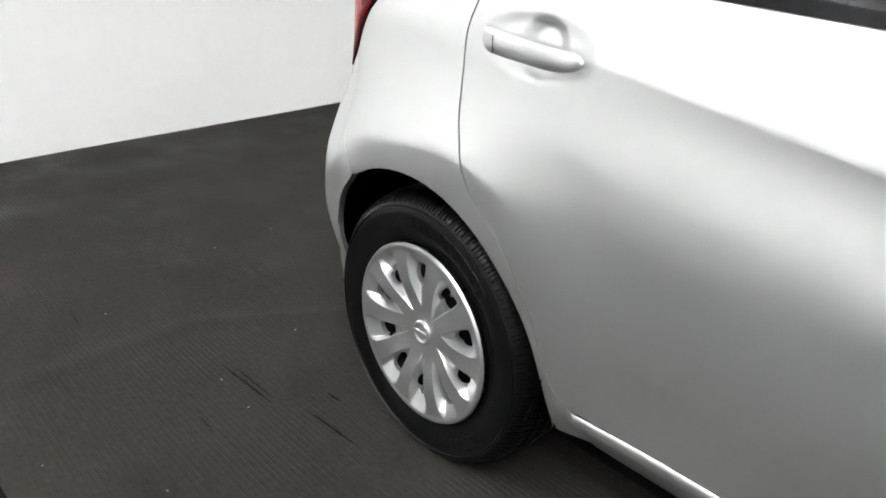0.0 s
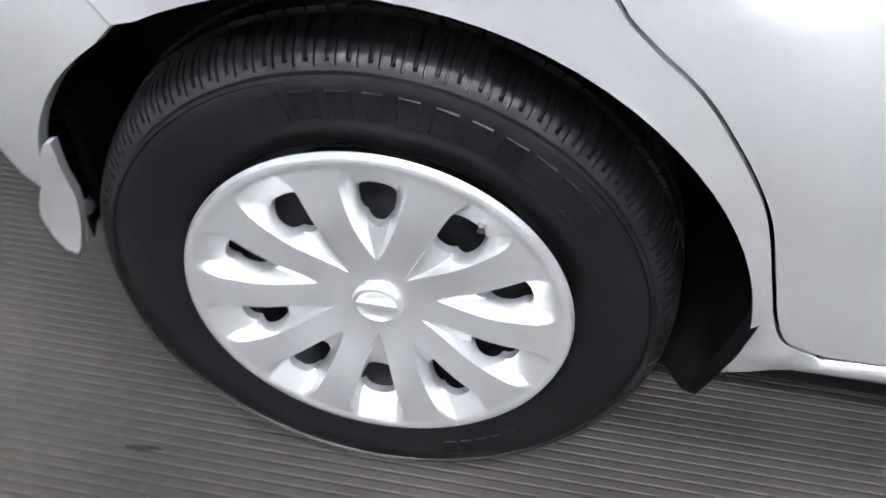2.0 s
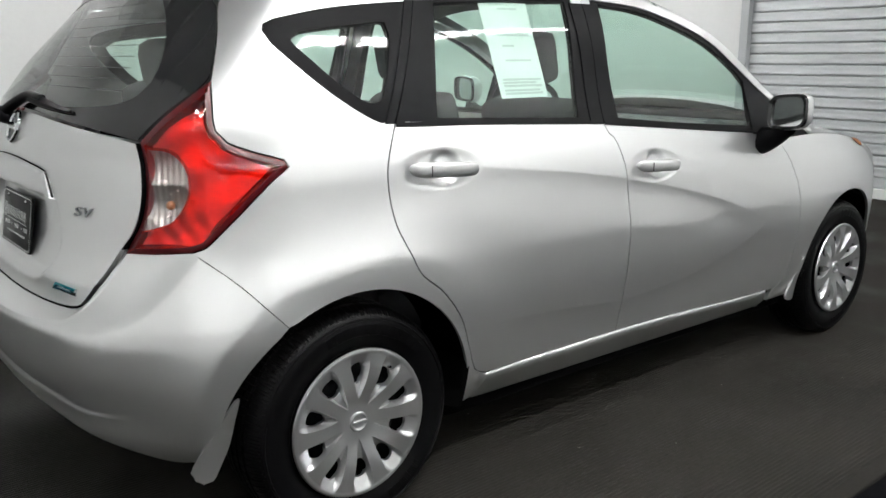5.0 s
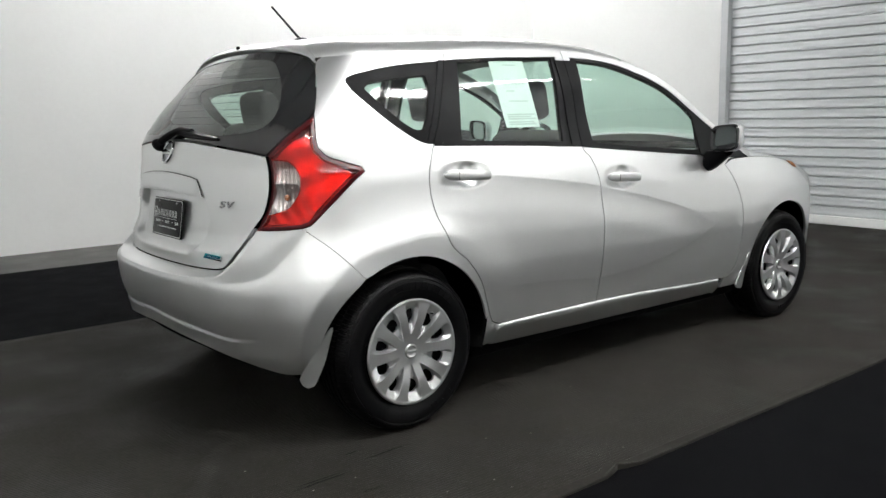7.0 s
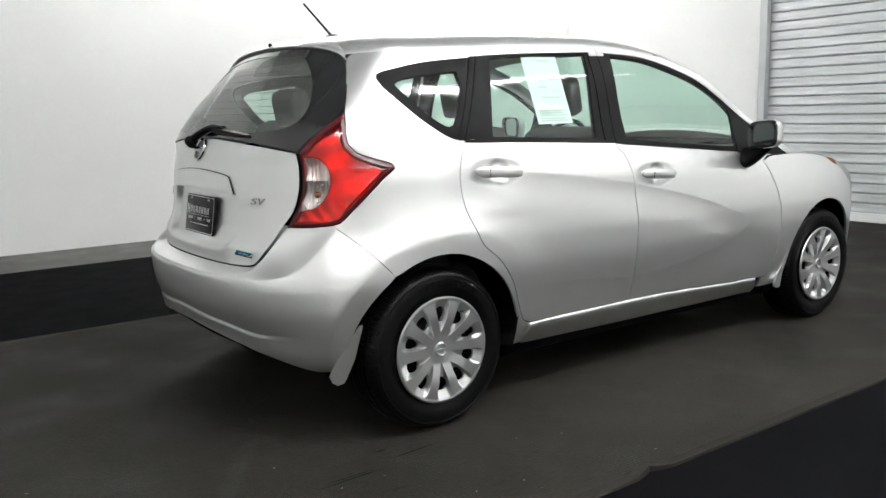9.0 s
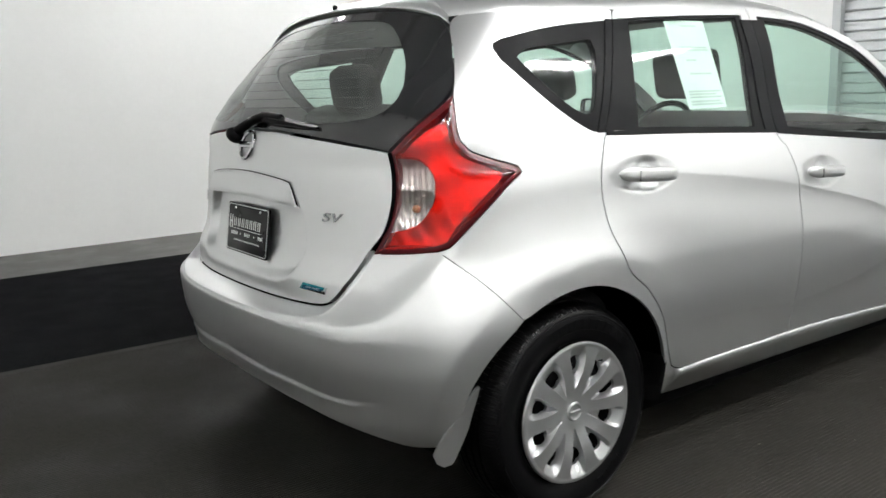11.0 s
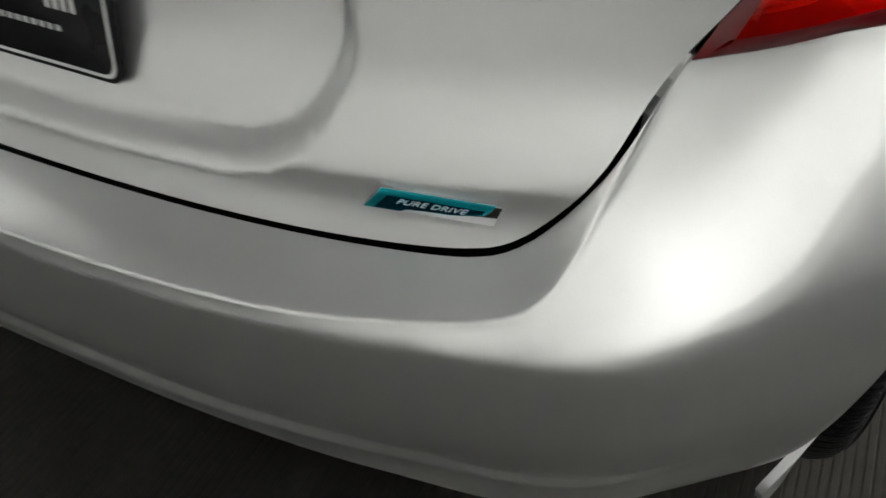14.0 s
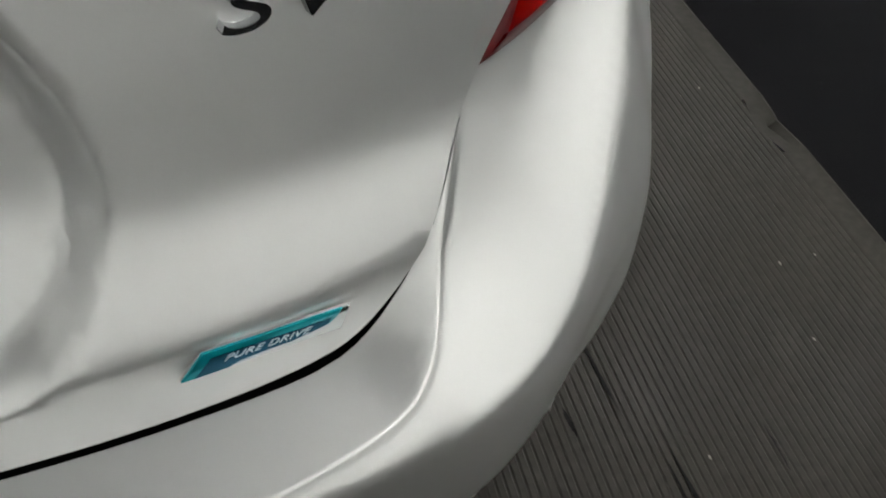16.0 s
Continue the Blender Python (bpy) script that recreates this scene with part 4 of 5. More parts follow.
    for q in low:
        t = min(range(len(high) - 1), key=lambda k: abs((high[k].y + high[k + 1].y) / 2 - q.y))
        h0, h1 = high[t], high[t + 1]
        f = min(1.0, max(0.0, (q.y - h0.y) / (h1.y - h0.y + 1e-9)))
        c = h0.lerp(h1, f)
        rows.append([q + Vector((0.012, 0, -0.004)), q, q + Vector((-0.012, 0, 0.004)), q + Vector((-0.012, 0, 0.009)), q.lerp(c, 0.25) + Vector((-0.006, 0, 0.012)), q.lerp(c, 0.6) + Vector((0, 0, 0.011)), c + Vector((0, 0, 0.0005)), c + Vector((0.03, 0, 0.003))])
    rows = rows + [[Vector((p.x, -p.y, p.z)) for p in r] for r in reversed(rows[:-1])]
    part("spoiler", lofted("spoiler", rows, angle=1.0), PAINT, car, "silver roof spoiler lip over the rear window")
    bm = bmesh.new()
    bmesh.ops.create_uvsphere(bm, u_segments=12, v_segments=8, radius=0.009, matrix=Matrix.Translation((-0.247, -0.008, 1.468)))
    part("washer_jet", mesh_of(bm), TRIM, car, "black washer jet")
    # grip bar over the plate bay
    def spot(y, z):
        s = theta_of_y(abs(y), z, GATE)
        return (s if y <= 0 else 2 * REAR - s, z)
    low = [spot(-0.316 + 0.632 * k / 20, 0.9 + 0.011 * (1 - (k / 10 - 1) ** 2)) for k in range(21)]
    high = [spot(0.266 - 0.532 * k / 20, 0.966 + 0.017 * (1 - (k / 10 - 1) ** 2)) for k in range(21)]
    bar = low[:-1] + [spot(0.314, 0.903), spot(0.288, 0.95), spot(0.279, 0.962)] + high[1:-1] + [spot(-0.279, 0.962), spot(-0.288, 0.95), spot(-0.314, 0.903)]
    crown = [spot(-0.314, 0.903), spot(-0.288, 0.95), spot(-0.279, 0.962), *reversed(high[1:-1]), spot(0.279, 0.962), spot(0.288, 0.95), spot(0.314, 0.903)]
    crown = [(2 * REAR - q, b) if q > REAR and k > len(crown) // 2 else (q, b) for k, (q, b) in enumerate(crown)]
    def bar_skin(s, z):
        x, y, _ = skin(s if s >= REAR else 2 * REAR - s, z, GATE)
        d = min(away_open(crown, s, z), 0.007) / 0.007
        low = 0.004 * math.exp(-max(0.0, z - spline(foot_line, s)) / 0.008)
        return x - 0.0062 - 0.005 * d * (2 - d) - 0.006 * smooth(0.97, 0.9, z) + low, y if s >= REAR else -y, z
    foot_line = sorted(low)
    rim = [p for d in (0.0018, 0.0036, 0.0055, 0.0075, 0.011) for p in grown(bar, -d)]
    part("grip_bar", sheet("grip_bar", bar, bar_skin, step=0.008, fold=0.03, extra=rim), PAINT, gate, "silver grip bar over the number plate")
    def bed(s, z):
        x, y, _ = skin(s if s >= REAR else 2 * REAR - s, z, GATE)
        return x - 0.0042, y if s >= REAR else -y, z
    part("grip_seal", sheet("grip_seal", grown(bar, 0.0022), bed, step=0.02, fold=0.004), GAP, gate, "thin dark joint round the grip bar")
    badges(car, gate)
    wiper(car)
    number_plate(car)
    # dark shell closing the joints and underside
    def shell(s, z):
        x, y, _ = skin(s if s >= REAR else 2 * REAR - s, z)
        return x, y if s >= REAR else -y, z
    half = [(REAR, 1.06), (-0.6, 1.03), (-0.45, 1.0), (-0.3, 0.78), (-0.2, 0.6), (-0.42, 0.4), (-0.5, 0.3), (REAR, 0.3)]
    half = rounded([(*p, 1) for p in half], 0.05, False)
    hs = [p for p in half if p[0] > REAR + 1e-6]
    part("inner_tail", sheet("inner_tail", hs + mirror_s(hs), shell, step=0.06, fold=0, offset=-0.05), GAP, car, "dark inner tail panel")
    bm = box(bmesh.new(), 0.36, 2.24, -0.74, 0.74, 0.19, 0.26, 0.01)
    box(bm, -0.35, 0.4, -0.55, 0.55, 0.24, 0.4, 0.02)
    box(bm, -0.6, -0.3, -0.45, 0.45, 0.33, 0.4, 0.02)
    box(bm, 2.2, 3.1, -0.5, 0.5, 0.2, 0.4, 0.02)
    part("underbody", mesh_of(bm), GAP, car, "black underbody")


def upper(car, roof_edge):
    """Roof, pillars, windscreen, bonnet and nose as sections across the car."""
    def full(row):
        return row + [(x, -y, z) for x, y, z in reversed(row[:-1])]
    xs = list(np.arange(-0.19, 1.43, 0.045))
    part("roof", lofted("roof", [full(roof_section(x)) for x in xs], angle=1.0), PAINT, car, "silver roof panel")
    part("headliner", lofted("headliner", [[(x, y * 0.96, z - 0.035) for x, y, z in full(roof_section(x))] for x in xs[3:]], angle=1.0), HEADLINER, car, "pale grey headliner")
    xs = list(np.arange(1.41, 2.33, 0.04))
    for s in (1, -1):
        rows = [[(a, b * s, c) for a, b, c in roof_section(v, 17)[:6]] for v in xs]
        part("windscreen_pillar", lofted("windscreen_pillar", rows, angle=1.0), PAINT, car)
    rows = [full([p for p in roof_section(v, 17)[5:]]) for v in xs]
    g = part("windscreen", lofted("windscreen", rows, angle=1.0), GLASS, car, "clear windscreen")
    g.visible_shadow = False
    # bonnet between the wings
    hood = [(2.28, 1.05), (2.5, 1.015), (2.8, 0.955), (3.05, 0.875), (3.25, 0.77), (3.36, 0.66), (3.41, 0.55)]
    rows = []
    for x in np.arange(2.3, 3.41, 0.05):
        z0 = spline(FENDER_TOP, x)
        y0, zc = half_width(x, z0), spline(hood, x)
        row = []
        for k in range(14):
            t = k / 13
            y = y0 * (1 - t)
            row.append((x, -y, z0 + (zc - z0) * (1 - (1 - t) ** 2.2)))
        rows.append(full(row))
    part("bonnet", lofted("bonnet", rows, angle=1.0), PAINT, car, "silver bonnet")
    # nose
    rows = []
    for z in np.arange(0.2, 0.66, 0.04):
        w, d = half_width(3.3, z), 0.14 * (1 - ((z - 0.42) / 0.3) ** 2 * 0.5)
        rows.append([(3.3 + d * math.sqrt(max(0, 1 - (k / 10) ** 2)) if abs(k) < 10 else 3.3, w * k / 10, z) for k in range(-10, 11)])
    part("front_bumper", lofted("front_bumper", rows, angle=1.0), PAINT, car, "silver front bumper")
    part("cowl", box(bmesh.new(), 2.2, 2.42, -0.62, 0.62, 0.9, 1.0, 0.02), GAP, car, "black cowl under the windscreen")
    for s in (1, -1):
        head = rounded([(2.66, 0.894), (2.74, 0.878), (2.97, 0.79), (3.12, 0.7), (3.05, 0.685), (2.92, 0.755), (2.78, 0.838)], 0.03)
        h = part("headlamp", sheet("headlamp", head, skin, offset=0.003, fold=0.01, side=s), CLEAR_LENS, car, "clear headlamp")
        part("headlamp_bowl", sheet("headlamp_bowl", grown(head, -0.004), skin, offset=-0.0005, fold=0, side=s), REFLECTOR, h)
        part("turn_signal", sheet("turn_signal", rounded([(2.672, 0.888), (2.71, 0.883), (2.76, 0.862), (2.77, 0.845), (2.745, 0.85), (2.7, 0.872)], 0.02), skin, offset=0.0045, fold=0.004, side=s), ORANGE, h, "amber turn signal")
    # aerial, leaning back
    foot = bmesh.new()
    bmesh.ops.create_uvsphere(foot, u_segments=16, v_segments=8, radius=1, matrix=Matrix.LocRotScale((0.055, 0, 1.503), None, (0.042, 0.022, 0.022)))
    aerial = part("aerial", mesh_of(foot), TRIM, car, "black roof aerial")
    part("aerial_rod", tube("aerial_rod", [(0.046, 0, 1.518), (-0.06, 0.0, 1.624), (-0.081, 0.0, 1.645)], [0.0055, 0.0042, 0.0042]), TRIM, aerial)


def handle(door, cs, cz, side, tall):
    """A pull handle bridging its dent, with a separate lock cap at its back end."""
    rows = []
    for k in range(41):
        u = -math.cos(math.pi * k / 40)
        s, z = cs - 0.006 + 0.113 * u, cz - 0.006 * u
        x, y, _ = skin(s, z)
        end = math.sqrt(max(0.0, 1 - abs(u) ** 7))
        stand = 0.011 + 0.018 * (1 - abs(u) ** 5)
        h, t = 0.0195 * (0.05 + 0.95 * end) * (1.06 - 0.06 * u), 0.01 * (0.2 + 0.8 * end)
        ring = []
        for j in range(16):
            c, d = math.cos(2 * math.pi * j / 16), math.sin(2 * math.pi * j / 16)
            ring.append((x, side * (y - stand + t * math.copysign(abs(c) ** 0.75, c)), z + h * math.copysign(abs(d) ** 0.85, d)))
        rows.append(ring)
    me = lofted("door_handle", rows, True, 1.2)
    bm = bmesh.new()
    bm.from_mesh(me)
    bmesh.ops.holes_fill(bm, edges=[e for e in bm.edges if e.is_boundary], sides=0)
    bmesh.ops.recalc_face_normals(bm, faces=bm.faces)
    bm.to_mesh(me)
    bm.free()
    part("door_handle", shade(me, 1.0), PAINT, door, "silver door handle")
    s, z = cs - 0.068, cz + 0.0005
    x, y, _ = skin(s, z)
    seam = box(bmesh.new(), x - 0.0004, x + 0.0004, side * (y - 0.0355) - 0.004, side * (y - 0.0355) + 0.004, z - 0.014, z + 0.014)
    part("handle_seam", seam, HANDLE_JOINT, door)


def mirror(door, side):
    """The door mirror: housing, dark rim, glass and a foot on the door."""
    rows = []
    cx, cy, cz = 1.855, -0.918, 1.042 if side > 0 else 1.075
    for k in range(9):
        t = k / 8
        grow = [1.0, 1.03, 1.03, 1.0, 0.95, 0.86, 0.72, 0.5, 0.12][k]
        ring = []
        for j in range(28):
            a = 2 * math.pi * j / 28
            c, s = math.cos(a), math.sin(a)
            w = 0.076 * abs(c) ** 0.5 * (1 if c > 0 else -1)
            h = 0.066 * abs(s) ** 0.5 * (1 if s > 0 else -1)
            ring.append((cx + 0.095 * t, side * (cy + w * grow - 0.0 * t), cz + h * grow - 0.006 * w / 0.076))
        rows.append(ring)
    m = part("door_mirror", lofted("door_mirror", rows, True, 0.9), PAINT, door, "silver door mirror")
    outer, inner = rows[0], [(x + 0.002, side * cy + (y - side * cy) * 0.84, cz + (z - cz) * 0.82) for x, y, z in rows[0]]
    lip = [(x - 0.014, y, z) for x, y, z in [(x, side * cy + (y - side * cy) * 0.97, cz + (z - cz) * 0.97) for x, y, z in outer]]
    part("mirror_rim", lofted("mirror_rim", [outer, lip, [(x - 0.012, y, z) for x, y, z in inner], inner], True, 0.5), GLOSS_BLACK, m, "black mirror rim")
    bm = bmesh.new()
    bm.faces.new([bm.verts.new(p) for p in inner])
    part("mirror_glass", bm, CHROME, m, "mirror glass")
    foot = []
    for k in range(7):
        t = k / 6
        y = -0.80 - 0.115 * t
        z = 0.925 + 0.06 * t ** 1.5
        foot.append([(1.895 + (0.05 - 0.012 * t) * math.cos(a), side * y, z + (0.055 - 0.022 * t) * math.sin(a)) for a in [2 * math.pi * j / 14 for j in range(14)]])
    part("mirror_foot", lofted("mirror_foot", foot, True, 0.9), TRIM, m, "black mirror foot")


RIDGE = [(-0.372, 1.15), (-0.368, 1.06), (-0.352, 1.015), (-0.32, 0.995), (-0.26, 0.988), (-0.2, 0.982)]


def away_open(path, u, v):
    """Distance of (u, v) from an open path."""
    a, b = np.array(path[:-1]), np.array(path[1:])
    ab, q = b - a, np.array((u, v))
    k = np.clip(np.sum((q - a) * ab, 1) / np.sum(ab * ab, 1), 0, 1)
    return float(np.min(np.hypot(*(q - a - k[:, None] * ab).T)))


def lamp_unit(car, side):
    """Tail lamp: raised red lens with a dark rim, a clear window, and ribbed reflectors behind."""
    outline = dims(LAMP)
    inner = grown(outline, -0.016)
    clear_poly = rounded([(-0.487, 1.036, 1), (-0.43, 1.03), (-0.397, 0.995), (-0.39, 0.955), (-0.4, 0.915), (-0.43, 0.873), (-0.46, 0.858), (-0.523, 0.842, 1), (-0.498, 0.905), (-0.487, 0.97)], 0.015)
    def raised(s, z):
        x, y, _ = skin(s, z)
        c = -s / K
        d = min(away(outline, [(s, z)])[0], 0.03) / 0.03
        out = 0.011 * math.sqrt(max(0.0, d * (2 - d))) if inside(outline, [(s, z)])[0] else 0.0
        near = away_open(RIDGE, s, z)
        out += 0.005 * math.exp(-(near / 0.009) ** 2) + 0.003 * math.exp(-((s * 0.74 + z * 0.67 - 0.66) / 0.008) ** 2) * smooth(-0.42, -0.36, s) * smooth(0.98, 0.94, z)
        return x - out * math.sin(c), y - out * math.cos(c), z
    rim = part("tail_lamp", sheet("tail_lamp", grown(outline, -0.0025), raised, [inner], step=0.012, fold=0.03, side=side), DARK_RED, car, "red tail lamp with a clear reversing light")
    part("red_lens", sheet("red_lens", inner, raised, [clear_poly], step=0.009, fold=0.004, side=side), RED_LENS, rim, "glossy transparent red lens")
    part("clear_lens", sheet("clear_lens", clear_poly, raised, step=0.02, fold=0.004, side=side), CLEAR_LENS, rim, "clear lens")
    def deep(s, z):
        x, y, _ = skin(s, z)
        c = -s / K
        q = 0.021 + 0.006 * math.sin(s * 37 + z * 13) + 0.004 * math.sin(z * 61 - s * 19) + 0.003 * math.sin(s * 120 + 3 * math.sin(z * 30)) * smooth(0.95, 0.86, z)
        return x + q * math.sin(c), y + q * math.cos(c), z
    part("lamp_housing", sheet("lamp_housing", grown(outline, -0.006), deep, step=0.007, fold=0, side=side), REFLECTOR, rim, "silvered reflector")
    # two fluted cups with their bulbs behind the clear window
    def cup(s, z):
        x, y, _ = skin(s, z)
        c, mid = -s / K, 1.0 if z > 0.957 else 0.91
        q = 0.019 - 0.022 * min(1.0, ((s + 0.445) / 0.06) ** 2 + ((z - mid) / 0.06) ** 2) + 0.0011 * math.sin(s * 420)
        return x + q * math.sin(c), y + q * math.cos(c), z
    part("reversing_cup", sheet("reversing_cup", grown(clear_poly, 0.004), cup, step=0.0045, fold=0, side=side), LAMP_CUP, rim, "dull fluted reflector cup")
    for z, stuff in ((1.0, CLEAR_LENS), (0.905, ORANGE)):
        x, y, _ = skin(-0.44, z)
        bm = bmesh.new()
        bmesh.ops.create_uvsphere(bm, u_segments=14, v_segments=8, radius=0.011, matrix=Matrix.Translation((x + 0.006, side * (y + 0.009), z)))
        part("bulb", mesh_of(bm), stuff, rim)
    # broken ribs on the reflector behind the clear window
    bm = bmesh.new()
    rng = random.Random(5)
    for k in range(28):
        z = 0.862 + 0.006 * k
        s0 = -0.505 + 0.02 * rng.random()
        while s0 < -0.415:
            s1 = min(-0.405, s0 + rng.uniform(0.012, 0.06))
            deepness, pts = rng.uniform(0.008, 0.014), []
            for s in (s0, (s0 + s1) / 2, s1):
                x, y, _ = skin(s, z)
                c = -s / K
                for q, dz in ((deepness + 0.006, 0.0), (deepness, 0.001), (deepness + 0.006, 0.002)):
                    pts.append(bm.verts.new((x + q * math.sin(c), side * (y + q * math.cos(c)), z + dz)))
            for i in range(2):
                for j in range(2):
                    bm.faces.new((pts[3 * i + j], pts[3 * i + j + 1], pts[3 * i + j + 4], pts[3 * i + j + 3]))
            s0 = s1 + rng.uniform(0.004, 0.03)
    tagged(part("reflector_ribs", bm, CLEAR_LENS, rim), "fine moulded ribs", kind="stuff")
    # black strip over the lamp's edge paints in the gap and its shade
    edge = rounded(GATE_SIDE[:5], 0.012, False)
    gap_strip = edge + [(a + 0.0085 * smooth(0.797, 0.86, b) + 0.001, b) for a, b in reversed(edge)]
    part("lamp_gap_strip", sheet("lamp_gap_strip", gap_strip, skin, step=0.01, offset=0.0125, fold=0.03, side=side), GAP, rim, "black strip for the shaded gap beside the tailgate")
    bar = rounded([(-0.49, 0.962, 1), (-0.395, 0.957, 1), (-0.395, 0.951, 1), (-0.49, 0.956, 1)], 0.02)
    part("lens_bar", sheet("lens_bar", bar, raised, offset=-0.003, fold=0.008, side=side), CLEAR_LENS, rim)


def wheel_arch(car, cx, side):
    """Black liner over the wheel, its rolled lip, and the splash guard ahead of it."""
    rows = []
    for a in np.radians(np.arange(-9, 193, 6)):
        r = 0.372
        x, z = cx + r * math.cos(a), 0.305 + r * math.sin(a)
        edge = -skin(x if x >= 0 else to_skin([(x, max(z, 0.36))])[0][0], max(z, 0.3))[1] - 0.012
        rows.append([(cx + rr * math.cos(a), side * y, 0.305 + rr * math.sin(a)) for rr, y in ((r, -edge), (r + 0.012, -edge + 0.03), (r + 0.02, -0.62), (r + 0.0, -0.55), (0.16, -0.53))])
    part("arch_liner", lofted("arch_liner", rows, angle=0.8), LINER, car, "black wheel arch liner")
    if cx == 0.0:
        rows = []
        for k in range(8):
            t = k / 7
            x, z = 0.36 - 0.012 * t - 0.02 * t * t, 0.4 - 0.135 * t
            rows.append([(x + 0.008, side * -0.835, z), (x - 0.006, side * -0.83, z), (x - 0.012 - 0.05 * t, side * -0.74, z), (x + 0.0, side * -0.6, z)])
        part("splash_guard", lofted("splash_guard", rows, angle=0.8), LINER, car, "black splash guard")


def mud_flap(car, side):
    """Silver mud flaps behind the wheels, hanging from the body."""
    def hang(s, z):
        x, y, _ = skin(s, max(z, 0.37))
        return x, y + 0.022 * (1 - smooth(0.22, 0.44, z)), z
    rear = [(x, z) for x, z in ((-0.319, 0.452), (-0.327, 0.4), (-0.334, 0.33), (-0.345, 0.27), (-0.353, 0.239), (-0.37, 0.233), (-0.386, 0.244), (-0.398, 0.268), (-0.384, 0.325), (-0.362, 0.375), (-0.343, 0.42), (-0.328, 0.447))]
    front = [(2.236, 0.42), (2.226, 0.33), (2.216, 0.235), (2.202, 0.228), (2.165, 0.238), (2.16, 0.256), (2.186, 0.31), (2.212, 0.37)]
    for pts in (rear, front):
        flat = rounded(to_skin(pts), 0.015)
        part("mud_flap", sheet("mud_flap", flat, hang, step=0.015, offset=0.004, fold=0.01, side=side), PAINT, car, "silver mud flap")
    bm = bmesh.new()
    ring = [bm.verts.new(p) for p in ((-0.332, side * -0.74, 0.45), (-0.334, side * -0.58, 0.45), (-0.345, side * -0.6, 0.245), (-0.345, side * -0.72, 0.24))]
    bm.faces.new(ring)
    back = bmesh.ops.extrude_face_region(bm, geom=list(bm.faces))
    bmesh.ops.translate(bm, verts=[g for g in back["geom"] if isinstance(g, bmesh.types.BMVert)], vec=(-0.012, 0, 0))
    bmesh.ops.recalc_face_normals(bm, faces=bm.faces)
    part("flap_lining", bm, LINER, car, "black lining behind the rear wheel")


def on_gate(y, z, lift=0.002, dx=0.0):
    """A matrix on the tailgate, its z pointing out of the panel."""
    s = theta_of_y(y, z, GATE)
    e = 0.004
    q = lambda a, b: Vector((lambda p: (p[0], -abs(p[1]) if y < 0 else abs(p[1]), p[2]))(skin(a, b, GATE)))
    p = q(s, z)
    nrm = (q(s + e, z) - q(s - e, z)).cross(q(s, z + e) - q(s, z - e)).normalized()
    nrm = nrm if nrm.x < 0 else -nrm
    return fitted(p + nrm * lift, nrm)


def badges(car, gate):
    # round emblem with a cross bar
    c = on_gate(0.0, 1.058, 0.001)
    ring = revolve([(0.036, 0.0), (0.0365, 0.005), (0.041, 0.008), (0.0455, 0.006), (0.047, 0.0)], 48, name="emblem")
    ring.transform(c @ Matrix.Rotation(math.pi / 2, 4, "X"))
    emblem = part("emblem", ring, CHROME, gate, "round chrome emblem with a cross bar")
    part("emblem_bar", plate("emblem_bar", [(-0.05, -0.0095), (0.05, -0.0095), (0.05, 0.0095), (-0.05, 0.0095)], c, 0.009, 0.002), CHROME, emblem)
    part("emblem_marks", plate("emblem_marks", [(-0.034, -0.003), (0.034, -0.003), (0.034, 0.003), (-0.034, 0.003)], c @ Matrix.Translation((0, 0, 0.0088)), 0.0006), GLOSS_BLACK, emblem)
    m = on_gate(-0.445, 0.877, 0.001)
    part("trim_letters", lettering("trim_letters", "SV", 0.037, m @ Matrix.Diagonal((1.62, 0.92, 1, 1)), 0.0055, 0.25, 1.1), SHADED_CHROME, gate, "chrome trim letters")
    for k in range(5):
        m = on_gate(0.43 + 0.026 * k, 0.868, 0.001)
        part("badge_letter", plate("badge_letter", [(-0.009, -0.014), (0.009, -0.014), (0.009, 0.014), (-0.009, 0.014)], m, 0.004, 0.001), CHROME, gate, "small chrome badge letter")
    # teal eco badge
    m = on_gate(-0.421, 0.6902, 0.0004) @ Matrix.Rotation(-0.075, 4, "Z")
    L, H = 0.0515, 0.0093
    base = plate("eco_badge", [(-L, -H), (L - 0.005, -H), (L, H), (-L + 0.0125, H)], m, 0.0026, 0.0008)
    eco = part("eco_badge", base, CHROME, gate, "teal badge with a chrome end")
    wedge = [(-L + 0.027, -H), (-L + 0.033, -H + 0.0026), (-0.006, -H + 0.0036), (0.014, -H + 0.0042), (0.029, -H + 0.0066), (0.0385, -0.0005), (0.0435, 0.0045), (L - 0.0055, H + 0.0001)]
    part("badge_field", plate("badge_field", [(-L - 0.0002, -H - 0.0001), *wedge, (-L + 0.0125, H + 0.0002)], m @ Matrix.Translation((0, 0, 0.0018)), 0.0016, 0.0009), TEAL, eco)
    band = [(-L + 0.0075, -H + 0.0008), (-L + 0.027, -H + 0.0008), (-L + 0.0335, -H + 0.0034), (-0.006, -H + 0.0044), (0.014, -H + 0.005), (0.028, -H + 0.0074), (0.0365, 0.0002), (0.039, 0.0042), (-L + 0.0175, 0.0045)]
    part("badge_band", plate("badge_band", band, m @ Matrix.Translation((0, 0, 0.0033)), 0.0003), NAVY, eco)
    part("badge_words", lettering("badge_words", "PURE DRIVE", 0.0104, m @ Matrix.Translation((-0.001, 0.0004, 0.0037)) @ Matrix(((0.9, 0.2, 0, 0), (0, 0.66, 0, 0), (0, 0, 1, 0), (0, 0, 0, 1))), 0.0002, 0.25, 1.05), INK_WHITE, eco)


